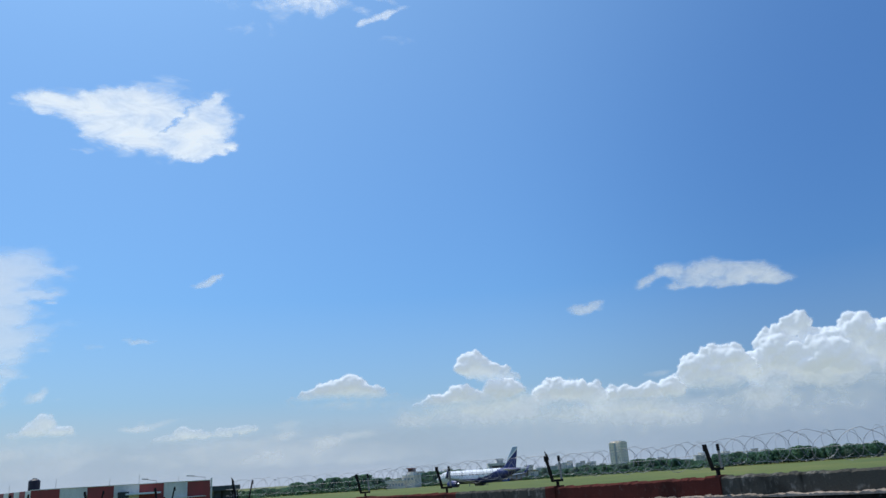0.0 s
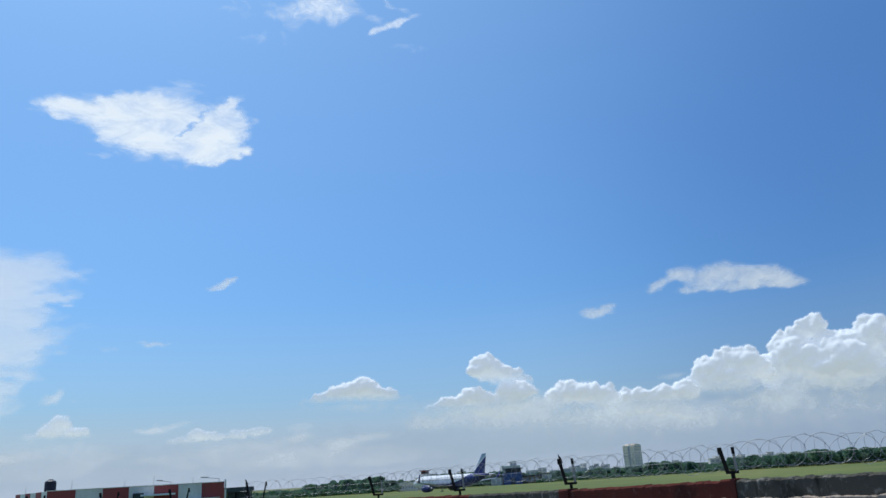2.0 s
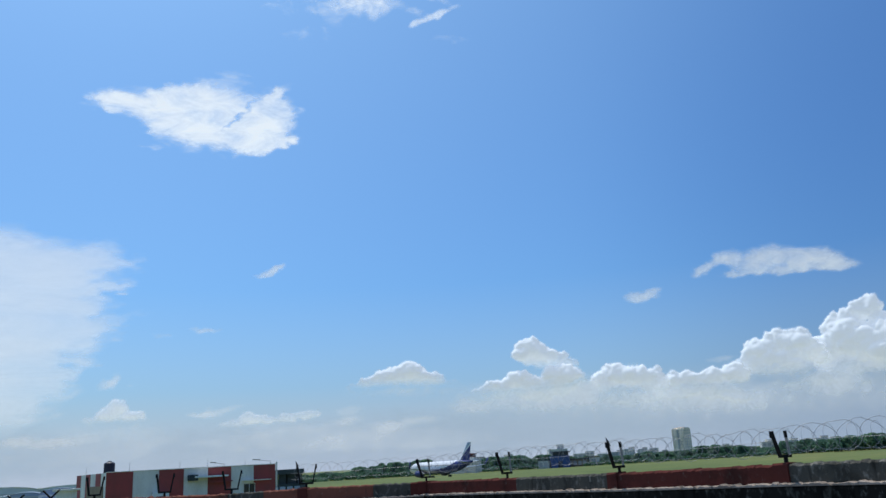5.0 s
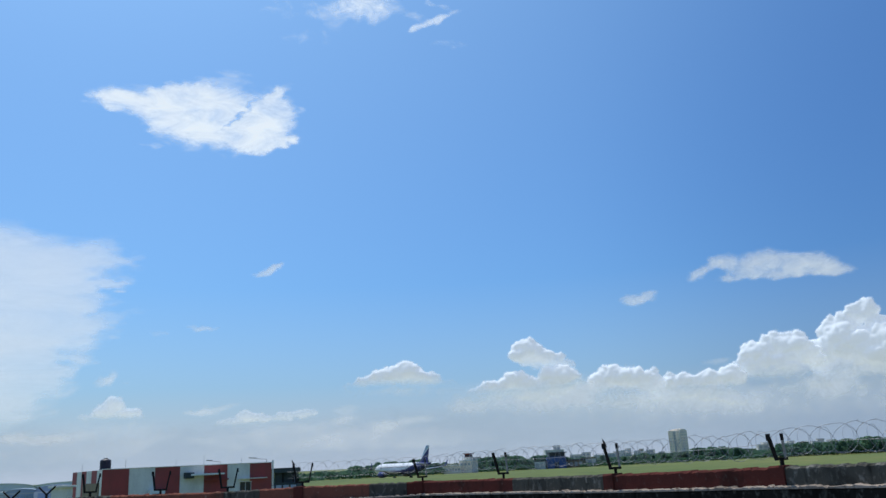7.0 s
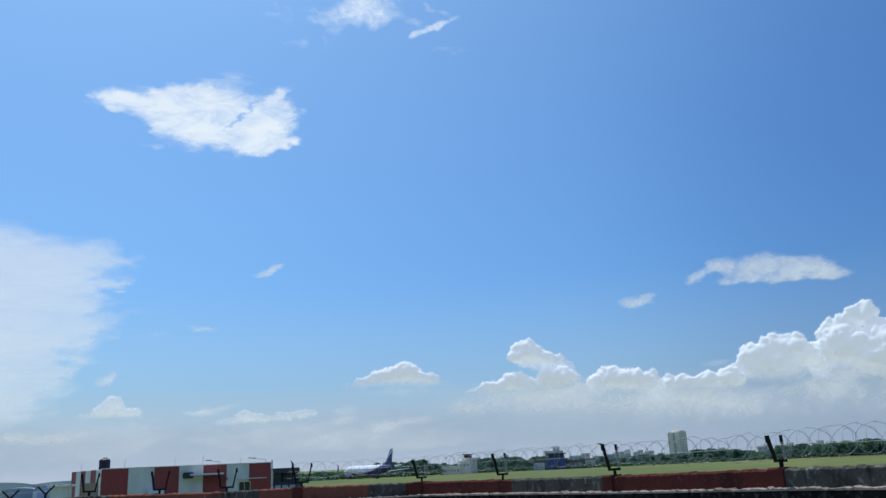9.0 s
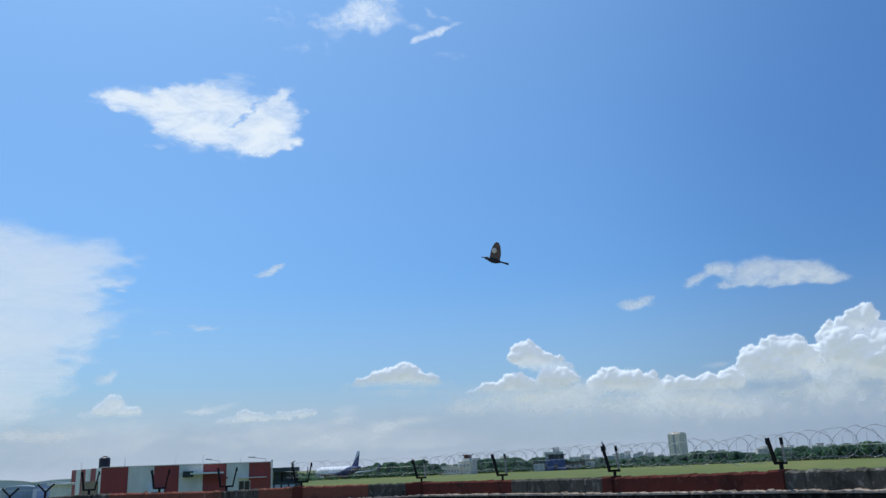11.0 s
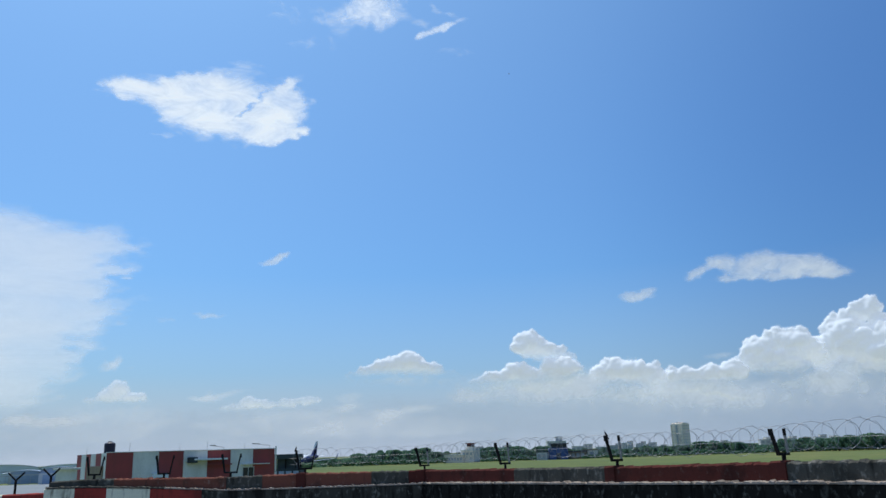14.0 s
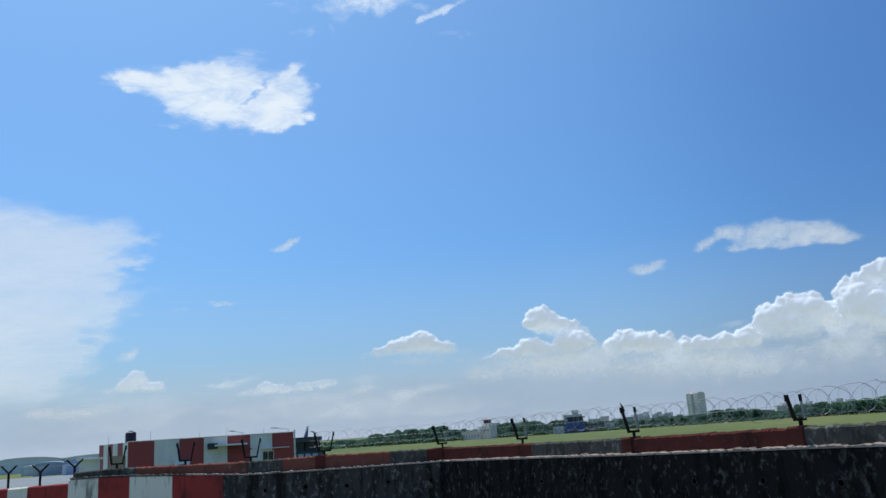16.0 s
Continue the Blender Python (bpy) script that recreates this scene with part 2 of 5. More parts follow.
def leaves(name, a, b, c):
    m, ns, ls, p = nodes_of(name)
    geo, co = ns.new("ShaderNodeNewGeometry"), ns.new("ShaderNodeTexCoord")
    info = ns.new("ShaderNodeObjectInfo")
    nz = ns.new("ShaderNodeTexNoise")
    nz.inputs["Scale"].default_value, nz.inputs["Detail"].default_value = 0.9, 5
    ls.new(co.outputs["Object"], nz.inputs["Vector"])
    s1, s2 = ns.new("ShaderNodeMath"), ns.new("ShaderNodeMath")
    s1.operation = s2.operation = "MULTIPLY_ADD"
    ls.new(geo.outputs["Random Per Island"], s1.inputs[0])
    s1.inputs[1].default_value = 0.28
    ls.new(nz.outputs["Fac"], s1.inputs[2])
    ls.new(info.outputs["Random"], s2.inputs[0])
    s2.inputs[1].default_value = 0.3
    ls.new(s1.outputs[0], s2.inputs[2])
    r = ramp(ns, ((0.45, a), (0.85, b), (1.15, c)))
    ls.new(s2.outputs[0], r.inputs["Fac"])
    ls.new(r.outputs["Color"], p.inputs["Base Color"])
    p.inputs["Roughness"].default_value, p.inputs["Specular IOR Level"].default_value = 0.95, 0.05
    # light comes through the leaves too
    tr, mx = ns.new("ShaderNodeBsdfTranslucent"), ns.new("ShaderNodeMixShader")
    ls.new(r.outputs["Color"], tr.inputs["Color"])
    mx.inputs[0].default_value = 0.55
    ls.new(p.outputs[0], mx.inputs[1])
    ls.new(tr.outputs[0], mx.inputs[2])
    ls.new(mx.outputs[0], ns["Material Output"].inputs["Surface"])
    return m


# distance haze is mixed into both leaf colours, more strongly into the second
M_LEAF = leaves("hazed_foliage", (0.095, 0.19, 0.135), (0.13, 0.24, 0.155), (0.175, 0.29, 0.165))
M_LEAFB = leaves("hazier_foliage", (0.15, 0.23, 0.19), (0.18, 0.26, 0.205), (0.22, 0.30, 0.215))


def grass_material():
    m, ns, ls, b = nodes_of("airfield_grass")
    co = ns.new("ShaderNodeTexCoord")
    big, mid, fine = (ns.new("ShaderNodeTexNoise") for _ in range(3))
    for n, s, d in ((big, 0.012, 5), (mid, 0.15, 6), (fine, 4.0, 4)):
        n.inputs["Scale"].default_value, n.inputs["Detail"].default_value = s, d
        ls.new(co.outputs["Object"], n.inputs["Vector"])
    a = ns.new("ShaderNodeMath")
    a.operation = "MULTIPLY_ADD"
    ls.new(mid.outputs["Fac"], a.inputs[0])
    a.inputs[1].default_value = 0.5
    ls.new(big.outputs["Fac"], a.inputs[2])
    r = ramp(ns, ((0.55, (0.055, 0.088, 0.010)), (0.78, (0.092, 0.120, 0.016)), (0.98, (0.165, 0.15, 0.036))))
    ls.new(a.outputs[0], r.inputs["Fac"])
    ls.new(r.outputs["Color"], b.inputs["Base Color"])
    b.inputs["Roughness"].default_value = 0.95
    bp = ns.new("ShaderNodeBump")
    bp.inputs["Strength"].default_value, bp.inputs["Distance"].default_value = 0.5, 0.1
    ls.new(fine.outputs["Fac"], bp.inputs["Height"])
    ls.new(bp.outputs["Normal"], b.inputs["Normal"])
    return m


M_GRASS = grass_material()


def cloud_material(name, lo, hi, amp, scale, stretch, density, glow, tint=(0.95, 0.97, 1.0), white=0.92, through=0.45, grain=0.62):
    """White vapour: cover (a shape attribute) broken up by noise gives how much of the sky it hides."""
    m, ns, ls, b = nodes_of(name)
    ns.remove(b)
    out = ns["Material Output"]
    at = ns.new("ShaderNodeAttribute")
    at.attribute_name = "cover"
    co, mp = ns.new("ShaderNodeTexCoord"), ns.new("ShaderNodeMapping")
    mp.inputs["Scale"].default_value = (1 / stretch, 1, 1)
    mp.inputs["Rotation"].default_value = (0, 0, radians(12 if stretch > 1 else 0))
    ls.new(co.outputs["Object"], mp.inputs["Vector"])
    nz = ns.new("ShaderNodeTexNoise")
    nz.inputs["Scale"].default_value, nz.inputs["Detail"].default_value = scale, 9
    nz.inputs["Roughness"].default_value, nz.inputs["Distortion"].default_value = grain, 0.6
    ls.new(mp.outputs[0], nz.inputs["Vector"])
    sub = ns.new("ShaderNodeMath")
    sub.operation = "SUBTRACT"
    ls.new(nz.outputs["Fac"], sub.inputs[0])
    sub.inputs[1].default_value = 0.5
    add = ns.new("ShaderNodeMath")
    add.operation = "MULTIPLY_ADD"
    ls.new(sub.outputs[0], add.inputs[0])
    add.inputs[1].default_value = amp
    ls.new(at.outputs["Fac"], add.inputs[2])
    mr = ns.new("ShaderNodeMapRange")
    mr.interpolation_type = "SMOOTHSTEP"
    mr.inputs["From Min"].default_value, mr.inputs["From Max"].default_value = lo, hi
    mr.inputs["To Max"].default_value = density
    ls.new(add.outputs[0], mr.inputs["Value"])
    # keep the sheet's rim clear
    rim = ns.new("ShaderNodeMapRange")
    rim.inputs["From Max"].default_value = 0.12
    ls.new(at.outputs["Fac"], rim.inputs["Value"])
    al = ns.new("ShaderNodeMath")
    al.operation = "MULTIPLY"
    ls.new(mr.outputs[0], al.inputs[0])
    ls.new(rim.outputs[0], al.inputs[1])
    dif, tra, em = ns.new("ShaderNodeBsdfDiffuse"), ns.new("ShaderNodeBsdfTranslucent"), ns.new("ShaderNodeEmission")
    dif.inputs["Color"].default_value = tra.inputs["Color"].default_value = (white * tint[0], white * tint[1], white * tint[2], 1)
    # emission stands in for daylight scattered within the vapour, which gives off none itself
    em.inputs["Color"].default_value, em.inputs["Strength"].default_value = (*tint, 1), glow
    mix1, add1, clear, mix2 = ns.new("ShaderNodeMixShader"), ns.new("ShaderNodeAddShader"), ns.new("ShaderNodeBsdfTransparent"), ns.new("ShaderNodeMixShader")
    mix1.inputs[0].default_value = through
    ls.new(dif.outputs[0], mix1.inputs[1])
    ls.new(tra.outputs[0], mix1.inputs[2])
    ls.new(mix1.outputs[0], add1.inputs[0])
    ls.new(em.outputs[0], add1.inputs[1])
    ls.new(al.outputs[0], mix2.inputs[0])
    ls.new(clear.outputs[0], mix2.inputs[1])
    ls.new(add1.outputs[0], mix2.inputs[2])
    ls.new(mix2.outputs[0], out.inputs["Surface"])
    return m


M_CUMULUS = cloud_material("cumulus", 0.10, 1.02, 0.70, 0.017, 1.3, 0.95, 0.43, (0.84, 0.92, 1.0), 0.60, 0.14, 0.52)
M_LOWHEAP = cloud_material("hazy_cumulus", 0.15, 1.25, 0.80, 0.030, 1.2, 0.80, 0.50, (0.90, 0.95, 1.0), 0.75, 0.12)
M_FLEECE = cloud_material("fleecy_cloud", 0.10, 1.30, 1.75, 0.013, 2.4, 1.0, 0.43, (0.94, 0.975, 1.0), 0.64)
M_WISP = cloud_material("torn_cloud", 0.20, 1.30, 1.50, 0.016, 1.3, 0.88, 0.40, (0.95, 0.975, 1.0), 0.70)
M_PUFF = cloud_material("soft_puff_cloud", 0.14, 1.35, 1.10, 0.020, 1.4, 0.86, 0.40, (0.92, 0.96, 1.0), 0.70, 0.25)
M_VEIL = cloud_material("veil_cloud", 0.10, 1.30, 0.70, 0.006, 3.4, 0.84, 0.38, (0.92, 0.96, 1.0), 0.66)
M_LOWCLOUD = cloud_material("low_hazy_cloud", 0.14, 1.0, 0.75, 0.016, 1.8, 0.78, 0.44, (0.91, 0.955, 1.0), 0.56)
M_BASEHAZE = cloud_material("cloud_base_haze", 0.05, 1.10, 0.45, 0.0045, 3.0, 0.66, 0.34, (0.63, 0.82, 1.0), 0.32)

# ---------------------------------------------------------------- mesh helpers


def part(name, bm, mat, parent=None, label="", m=None, smooth=False):
    me = bpy.data.meshes.new(name)
    bmesh.ops.recalc_face_normals(bm, faces=bm.faces)
    bm.to_mesh(me)
    bm.free()
    for mt in (mat if isinstance(mat, (list, tuple)) else [mat]):
        me.materials.append(mt)
    if smooth:
        for p in me.polygons:
            p.use_smooth = True
    ob = new(name, me)
    if parent:
        ob.parent = parent
    if m is not None:
        ob.matrix_basis = m
    return tagged(ob, label)


def thing(name, label, category, m=None, group="", kind=""):
    ob = new(name)
    ob.empty_display_size = 0.2
    if m is not None:
        ob.matrix_basis = m
    return tagged(ob, label, category, group, kind)


def box(bm, x0, x1, y0, y1, z0, z1, mi=0):
    v = [bm.verts.new((x, y, z)) for x in (x0, x1) for y in (y0, y1) for z in (z0, z1)]
    for f in ((0, 1, 3, 2), (4, 6, 7, 5), (0, 4, 5, 1), (2, 3, 7, 6), (0, 2, 6, 4), (1, 5, 7, 3)):
        bm.faces.new([v[i] for i in f]).material_index = mi
    return v


def boxed(x0, x1, y0, y1, z0, z1, bevel=0.0):
    bm = bmesh.new()
    box(bm, x0, x1, y0, y1, z0, z1)
    if bevel:
        bmesh.ops.bevel(bm, geom=bm.edges[:], offset=bevel, segments=2, affect="EDGES")
    return bm


def tube(bm, p, q, r0, r1=None, n=8, caps=True):
    """A tapered rod from p to q."""
    p, q = Vector(p), Vector(q)
    r1 = r0 if r1 is None else r1
    rot = (q - p).to_track_quat("Z", "Y")
    rings = []
    for c, r in ((p, r0), (q, r1)):
        rings.append([bm.verts.new(c + rot @ Vector((r * math.cos(2 * math.pi * k / n), r * math.sin(2 * math.pi * k / n), 0))) for k in range(n)])
    for k in range(n):
        bm.faces.new((rings[0][k], rings[0][(k + 1) % n], rings[1][(k + 1) % n], rings[1][k]))
    if caps:
        bm.faces.new(rings[0][::-1])
        bm.faces.new(rings[1])
    return bm


def bar(bm, p, q, w, d):
    """A flat bar from p to q, w wide and d deep."""
    p, q = Vector(p), Vector(q)
    rot = (q - p).to_track_quat("Z", "Y")
    vs = [bm.verts.new(c + rot @ Vector((sx * w / 2, sy * d / 2, 0))) for c in (p, q) for sx, sy in ((-1, -1), (1, -1), (1, 1), (-1, 1))]
    for f in ((3, 2, 1, 0), (4, 5, 6, 7), (0, 1, 5, 4), (1, 2, 6, 5), (2, 3, 7, 6), (3, 0, 4, 7)):
        bm.faces.new([vs[i] for i in f])
    return bm


def loft(bm, rings, close=True, mi=None):
    """Skin over rings of equal length; close: the rings are closed loops."""
    vr = [[bm.verts.new(v) for v in r] for r in rings]
    n = len(vr[0])
    for a, b in zip(vr, vr[1:]):
        for k in range(n if close else n - 1):
            f = bm.faces.new((a[k], a[(k + 1) % n], b[(k + 1) % n], b[k]))
            if mi:
                f.material_index = mi(f)
    if close:
        bm.faces.new(vr[0][::-1])
        bm.faces.new(vr[-1])
    return bm


def lattice_noise(x, y, seed):
    """Smooth value noise on a grid of unit cells, for whole arrays."""
    xi, yi = np.floor(x).astype(np.int64), np.floor(y).astype(np.int64)
    fx, fy = x - xi, y - yi
    fx, fy = fx * fx * fx * (fx * (fx * 6 - 15) + 10), fy * fy * fy * (fy * (fy * 6 - 15) + 10)

    def h(a, b):
        n = (a * 374761393 + b * 668265263 + seed * 1274126177) & 0xFFFFFFFF
        n = ((n ^ (n >> 13)) * 1274126177) & 0xFFFFFFFF
        return ((n ^ (n >> 16)) & 0xFFFF) / 65535.0
    return (h(xi, yi) * (1 - fx) + h(xi + 1, yi) * fx) * (1 - fy) + (h(xi, yi + 1) * (1 - fx) + h(xi + 1, yi + 1) * fx) * fy


def fbm(x, y, octaves, seed):
    total, amp, s = 0.0, 0.5, 0.0
    for o in range(octaves):
        total = total + amp * lattice_noise(x * 2 ** o + 13.7 * o, y * 2 ** o + 7.1 * o, seed + o)
        s += amp
        amp *= 0.5
    return total / s


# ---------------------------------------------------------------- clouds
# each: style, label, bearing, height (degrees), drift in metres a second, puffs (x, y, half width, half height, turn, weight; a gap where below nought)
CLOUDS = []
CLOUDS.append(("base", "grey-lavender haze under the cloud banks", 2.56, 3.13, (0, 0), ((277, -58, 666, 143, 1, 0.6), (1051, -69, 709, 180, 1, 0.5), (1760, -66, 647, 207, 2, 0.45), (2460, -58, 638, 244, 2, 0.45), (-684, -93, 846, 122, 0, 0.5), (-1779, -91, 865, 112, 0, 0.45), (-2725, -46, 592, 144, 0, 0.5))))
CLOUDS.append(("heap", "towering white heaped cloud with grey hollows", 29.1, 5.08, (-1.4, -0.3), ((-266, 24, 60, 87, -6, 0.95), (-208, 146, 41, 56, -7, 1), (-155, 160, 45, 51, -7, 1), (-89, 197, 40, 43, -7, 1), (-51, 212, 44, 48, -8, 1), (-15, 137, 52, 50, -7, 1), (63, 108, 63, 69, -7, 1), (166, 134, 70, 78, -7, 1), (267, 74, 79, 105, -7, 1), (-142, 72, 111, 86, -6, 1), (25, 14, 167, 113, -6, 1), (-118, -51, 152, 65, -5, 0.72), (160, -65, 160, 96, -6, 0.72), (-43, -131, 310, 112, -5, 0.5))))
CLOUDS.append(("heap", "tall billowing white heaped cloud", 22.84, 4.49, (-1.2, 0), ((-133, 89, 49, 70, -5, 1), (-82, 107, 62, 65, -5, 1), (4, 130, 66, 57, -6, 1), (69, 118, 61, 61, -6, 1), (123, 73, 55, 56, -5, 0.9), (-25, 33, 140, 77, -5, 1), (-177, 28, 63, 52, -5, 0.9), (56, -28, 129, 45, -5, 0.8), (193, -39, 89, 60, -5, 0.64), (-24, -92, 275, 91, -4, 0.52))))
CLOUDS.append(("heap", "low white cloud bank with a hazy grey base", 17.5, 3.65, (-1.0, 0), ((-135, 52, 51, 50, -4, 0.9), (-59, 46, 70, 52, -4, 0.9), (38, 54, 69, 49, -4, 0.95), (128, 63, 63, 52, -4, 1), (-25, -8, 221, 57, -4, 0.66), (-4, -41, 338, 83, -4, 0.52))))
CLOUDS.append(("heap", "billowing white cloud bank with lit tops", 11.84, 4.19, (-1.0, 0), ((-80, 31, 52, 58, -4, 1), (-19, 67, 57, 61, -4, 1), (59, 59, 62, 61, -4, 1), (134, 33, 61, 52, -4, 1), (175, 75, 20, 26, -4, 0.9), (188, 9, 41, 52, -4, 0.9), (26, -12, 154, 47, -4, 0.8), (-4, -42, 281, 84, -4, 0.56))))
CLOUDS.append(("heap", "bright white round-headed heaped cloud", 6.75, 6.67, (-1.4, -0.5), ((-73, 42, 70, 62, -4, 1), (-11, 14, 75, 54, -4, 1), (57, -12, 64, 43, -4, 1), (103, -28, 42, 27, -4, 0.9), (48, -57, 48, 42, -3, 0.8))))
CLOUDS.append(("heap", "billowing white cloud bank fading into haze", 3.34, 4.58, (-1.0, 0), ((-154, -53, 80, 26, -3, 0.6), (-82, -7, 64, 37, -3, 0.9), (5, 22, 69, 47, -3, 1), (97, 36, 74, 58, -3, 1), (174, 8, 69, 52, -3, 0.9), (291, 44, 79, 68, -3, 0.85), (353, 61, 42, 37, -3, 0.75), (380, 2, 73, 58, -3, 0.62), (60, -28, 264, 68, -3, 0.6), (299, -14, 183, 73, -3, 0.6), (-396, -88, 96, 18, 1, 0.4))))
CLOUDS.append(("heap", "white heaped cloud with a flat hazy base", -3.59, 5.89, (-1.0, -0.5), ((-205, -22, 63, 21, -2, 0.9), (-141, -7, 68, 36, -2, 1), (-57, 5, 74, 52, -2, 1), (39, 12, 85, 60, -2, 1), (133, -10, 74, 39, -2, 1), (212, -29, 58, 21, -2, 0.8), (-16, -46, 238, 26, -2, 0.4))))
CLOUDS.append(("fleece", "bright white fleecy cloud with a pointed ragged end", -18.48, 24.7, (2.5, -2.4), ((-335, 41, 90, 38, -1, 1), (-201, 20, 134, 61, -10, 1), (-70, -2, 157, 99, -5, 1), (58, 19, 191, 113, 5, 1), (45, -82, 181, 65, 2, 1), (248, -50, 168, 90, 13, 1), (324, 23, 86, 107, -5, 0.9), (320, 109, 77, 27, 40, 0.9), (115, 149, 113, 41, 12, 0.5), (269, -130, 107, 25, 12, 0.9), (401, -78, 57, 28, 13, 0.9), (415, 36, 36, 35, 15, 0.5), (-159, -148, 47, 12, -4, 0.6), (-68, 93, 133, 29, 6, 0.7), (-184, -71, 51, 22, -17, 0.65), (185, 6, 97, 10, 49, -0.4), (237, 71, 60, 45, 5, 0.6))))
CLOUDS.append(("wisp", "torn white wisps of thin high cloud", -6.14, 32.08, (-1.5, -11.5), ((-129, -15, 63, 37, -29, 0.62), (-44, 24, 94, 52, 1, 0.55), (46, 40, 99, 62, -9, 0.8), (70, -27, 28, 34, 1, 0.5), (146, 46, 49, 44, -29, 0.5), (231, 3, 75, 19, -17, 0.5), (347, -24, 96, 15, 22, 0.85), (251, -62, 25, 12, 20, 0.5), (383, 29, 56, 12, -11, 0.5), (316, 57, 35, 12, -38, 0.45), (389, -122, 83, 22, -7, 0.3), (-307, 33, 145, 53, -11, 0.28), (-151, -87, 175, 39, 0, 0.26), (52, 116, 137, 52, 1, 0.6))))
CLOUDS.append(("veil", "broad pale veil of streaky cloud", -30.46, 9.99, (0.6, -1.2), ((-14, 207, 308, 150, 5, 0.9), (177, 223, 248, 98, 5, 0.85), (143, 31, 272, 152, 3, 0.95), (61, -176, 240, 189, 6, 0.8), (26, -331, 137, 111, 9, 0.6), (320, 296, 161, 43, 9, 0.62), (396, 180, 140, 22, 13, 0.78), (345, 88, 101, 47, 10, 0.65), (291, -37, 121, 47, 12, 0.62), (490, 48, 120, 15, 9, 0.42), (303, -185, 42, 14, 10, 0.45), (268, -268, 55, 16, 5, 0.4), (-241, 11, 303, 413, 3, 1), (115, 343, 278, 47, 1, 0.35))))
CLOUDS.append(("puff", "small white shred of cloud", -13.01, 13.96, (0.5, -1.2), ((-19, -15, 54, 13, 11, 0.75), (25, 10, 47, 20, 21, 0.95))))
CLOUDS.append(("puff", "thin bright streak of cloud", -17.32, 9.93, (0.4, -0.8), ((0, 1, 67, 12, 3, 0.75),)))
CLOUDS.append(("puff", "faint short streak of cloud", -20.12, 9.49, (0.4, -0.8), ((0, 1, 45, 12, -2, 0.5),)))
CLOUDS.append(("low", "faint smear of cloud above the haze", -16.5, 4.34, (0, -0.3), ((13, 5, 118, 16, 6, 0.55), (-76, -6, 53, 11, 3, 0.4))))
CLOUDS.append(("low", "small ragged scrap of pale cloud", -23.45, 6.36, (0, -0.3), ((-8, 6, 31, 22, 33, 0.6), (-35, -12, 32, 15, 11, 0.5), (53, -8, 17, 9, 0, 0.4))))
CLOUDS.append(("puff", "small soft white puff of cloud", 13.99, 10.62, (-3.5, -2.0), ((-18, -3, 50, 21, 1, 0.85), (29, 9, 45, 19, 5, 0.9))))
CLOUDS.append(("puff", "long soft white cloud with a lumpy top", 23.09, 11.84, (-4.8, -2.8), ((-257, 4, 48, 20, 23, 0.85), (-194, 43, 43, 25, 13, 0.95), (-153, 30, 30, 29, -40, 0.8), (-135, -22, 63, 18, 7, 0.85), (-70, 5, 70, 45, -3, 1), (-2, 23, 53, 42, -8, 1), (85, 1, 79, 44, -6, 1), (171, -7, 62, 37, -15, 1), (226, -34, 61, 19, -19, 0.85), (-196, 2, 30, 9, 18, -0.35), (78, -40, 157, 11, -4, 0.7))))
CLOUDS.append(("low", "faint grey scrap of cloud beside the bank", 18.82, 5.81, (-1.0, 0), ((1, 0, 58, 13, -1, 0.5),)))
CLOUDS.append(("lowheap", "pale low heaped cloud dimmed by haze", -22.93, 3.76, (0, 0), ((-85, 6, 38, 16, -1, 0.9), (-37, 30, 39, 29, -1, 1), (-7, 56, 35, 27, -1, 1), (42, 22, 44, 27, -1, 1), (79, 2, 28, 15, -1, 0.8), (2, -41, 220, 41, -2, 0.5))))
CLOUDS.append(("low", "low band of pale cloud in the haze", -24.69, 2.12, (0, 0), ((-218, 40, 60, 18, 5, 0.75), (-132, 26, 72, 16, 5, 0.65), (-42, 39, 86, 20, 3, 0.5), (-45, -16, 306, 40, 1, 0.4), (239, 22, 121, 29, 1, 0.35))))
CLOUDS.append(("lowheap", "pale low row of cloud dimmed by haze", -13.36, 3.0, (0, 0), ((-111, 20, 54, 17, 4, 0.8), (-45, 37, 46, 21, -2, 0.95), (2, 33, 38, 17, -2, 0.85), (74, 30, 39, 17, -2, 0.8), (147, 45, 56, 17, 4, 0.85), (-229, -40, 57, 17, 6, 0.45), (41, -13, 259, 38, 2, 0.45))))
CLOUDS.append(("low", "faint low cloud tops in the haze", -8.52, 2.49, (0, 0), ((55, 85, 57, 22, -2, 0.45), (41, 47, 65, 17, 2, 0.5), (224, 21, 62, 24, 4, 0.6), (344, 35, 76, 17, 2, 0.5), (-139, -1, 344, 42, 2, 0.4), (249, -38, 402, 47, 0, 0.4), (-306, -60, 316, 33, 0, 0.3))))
CLOUD_FAR = 4000.0
STYLE = {   # material, cell, softness, stretch of the tatters, broad and fine tatter, relief
    "heap": (M_CUMULUS, 5.0, 28.0, 1.0, 14.0, 9.0, 0.85),
    "lowheap": (M_LOWHEAP, 5.0, 26.0, 1.0, 12.0, 7.0, 0.6),
    "puff": (M_PUFF, 5.0, 54.0, 1.5, 14.0, 9.0, 0.40),
    "fleece": (M_FLEECE, 5.0, 92.0, 1.8, 20.0, 16.0, 0.06),
    "wisp": (M_WISP, 5.0, 52.0, 1.4, 10.0, 9.0, 0.05),
    "veil": (M_VEIL, 9.0, 160.0, 3.0, 34.0, 20.0, 0.03),
    "low": (M_LOWCLOUD, 6.0, 40.0, 1.8, 16.0, 10.0, 0.12),
    "base": (M_BASEHAZE, 20.0, 150.0, 2.0, 40.0, 10.0, 0.02),
}


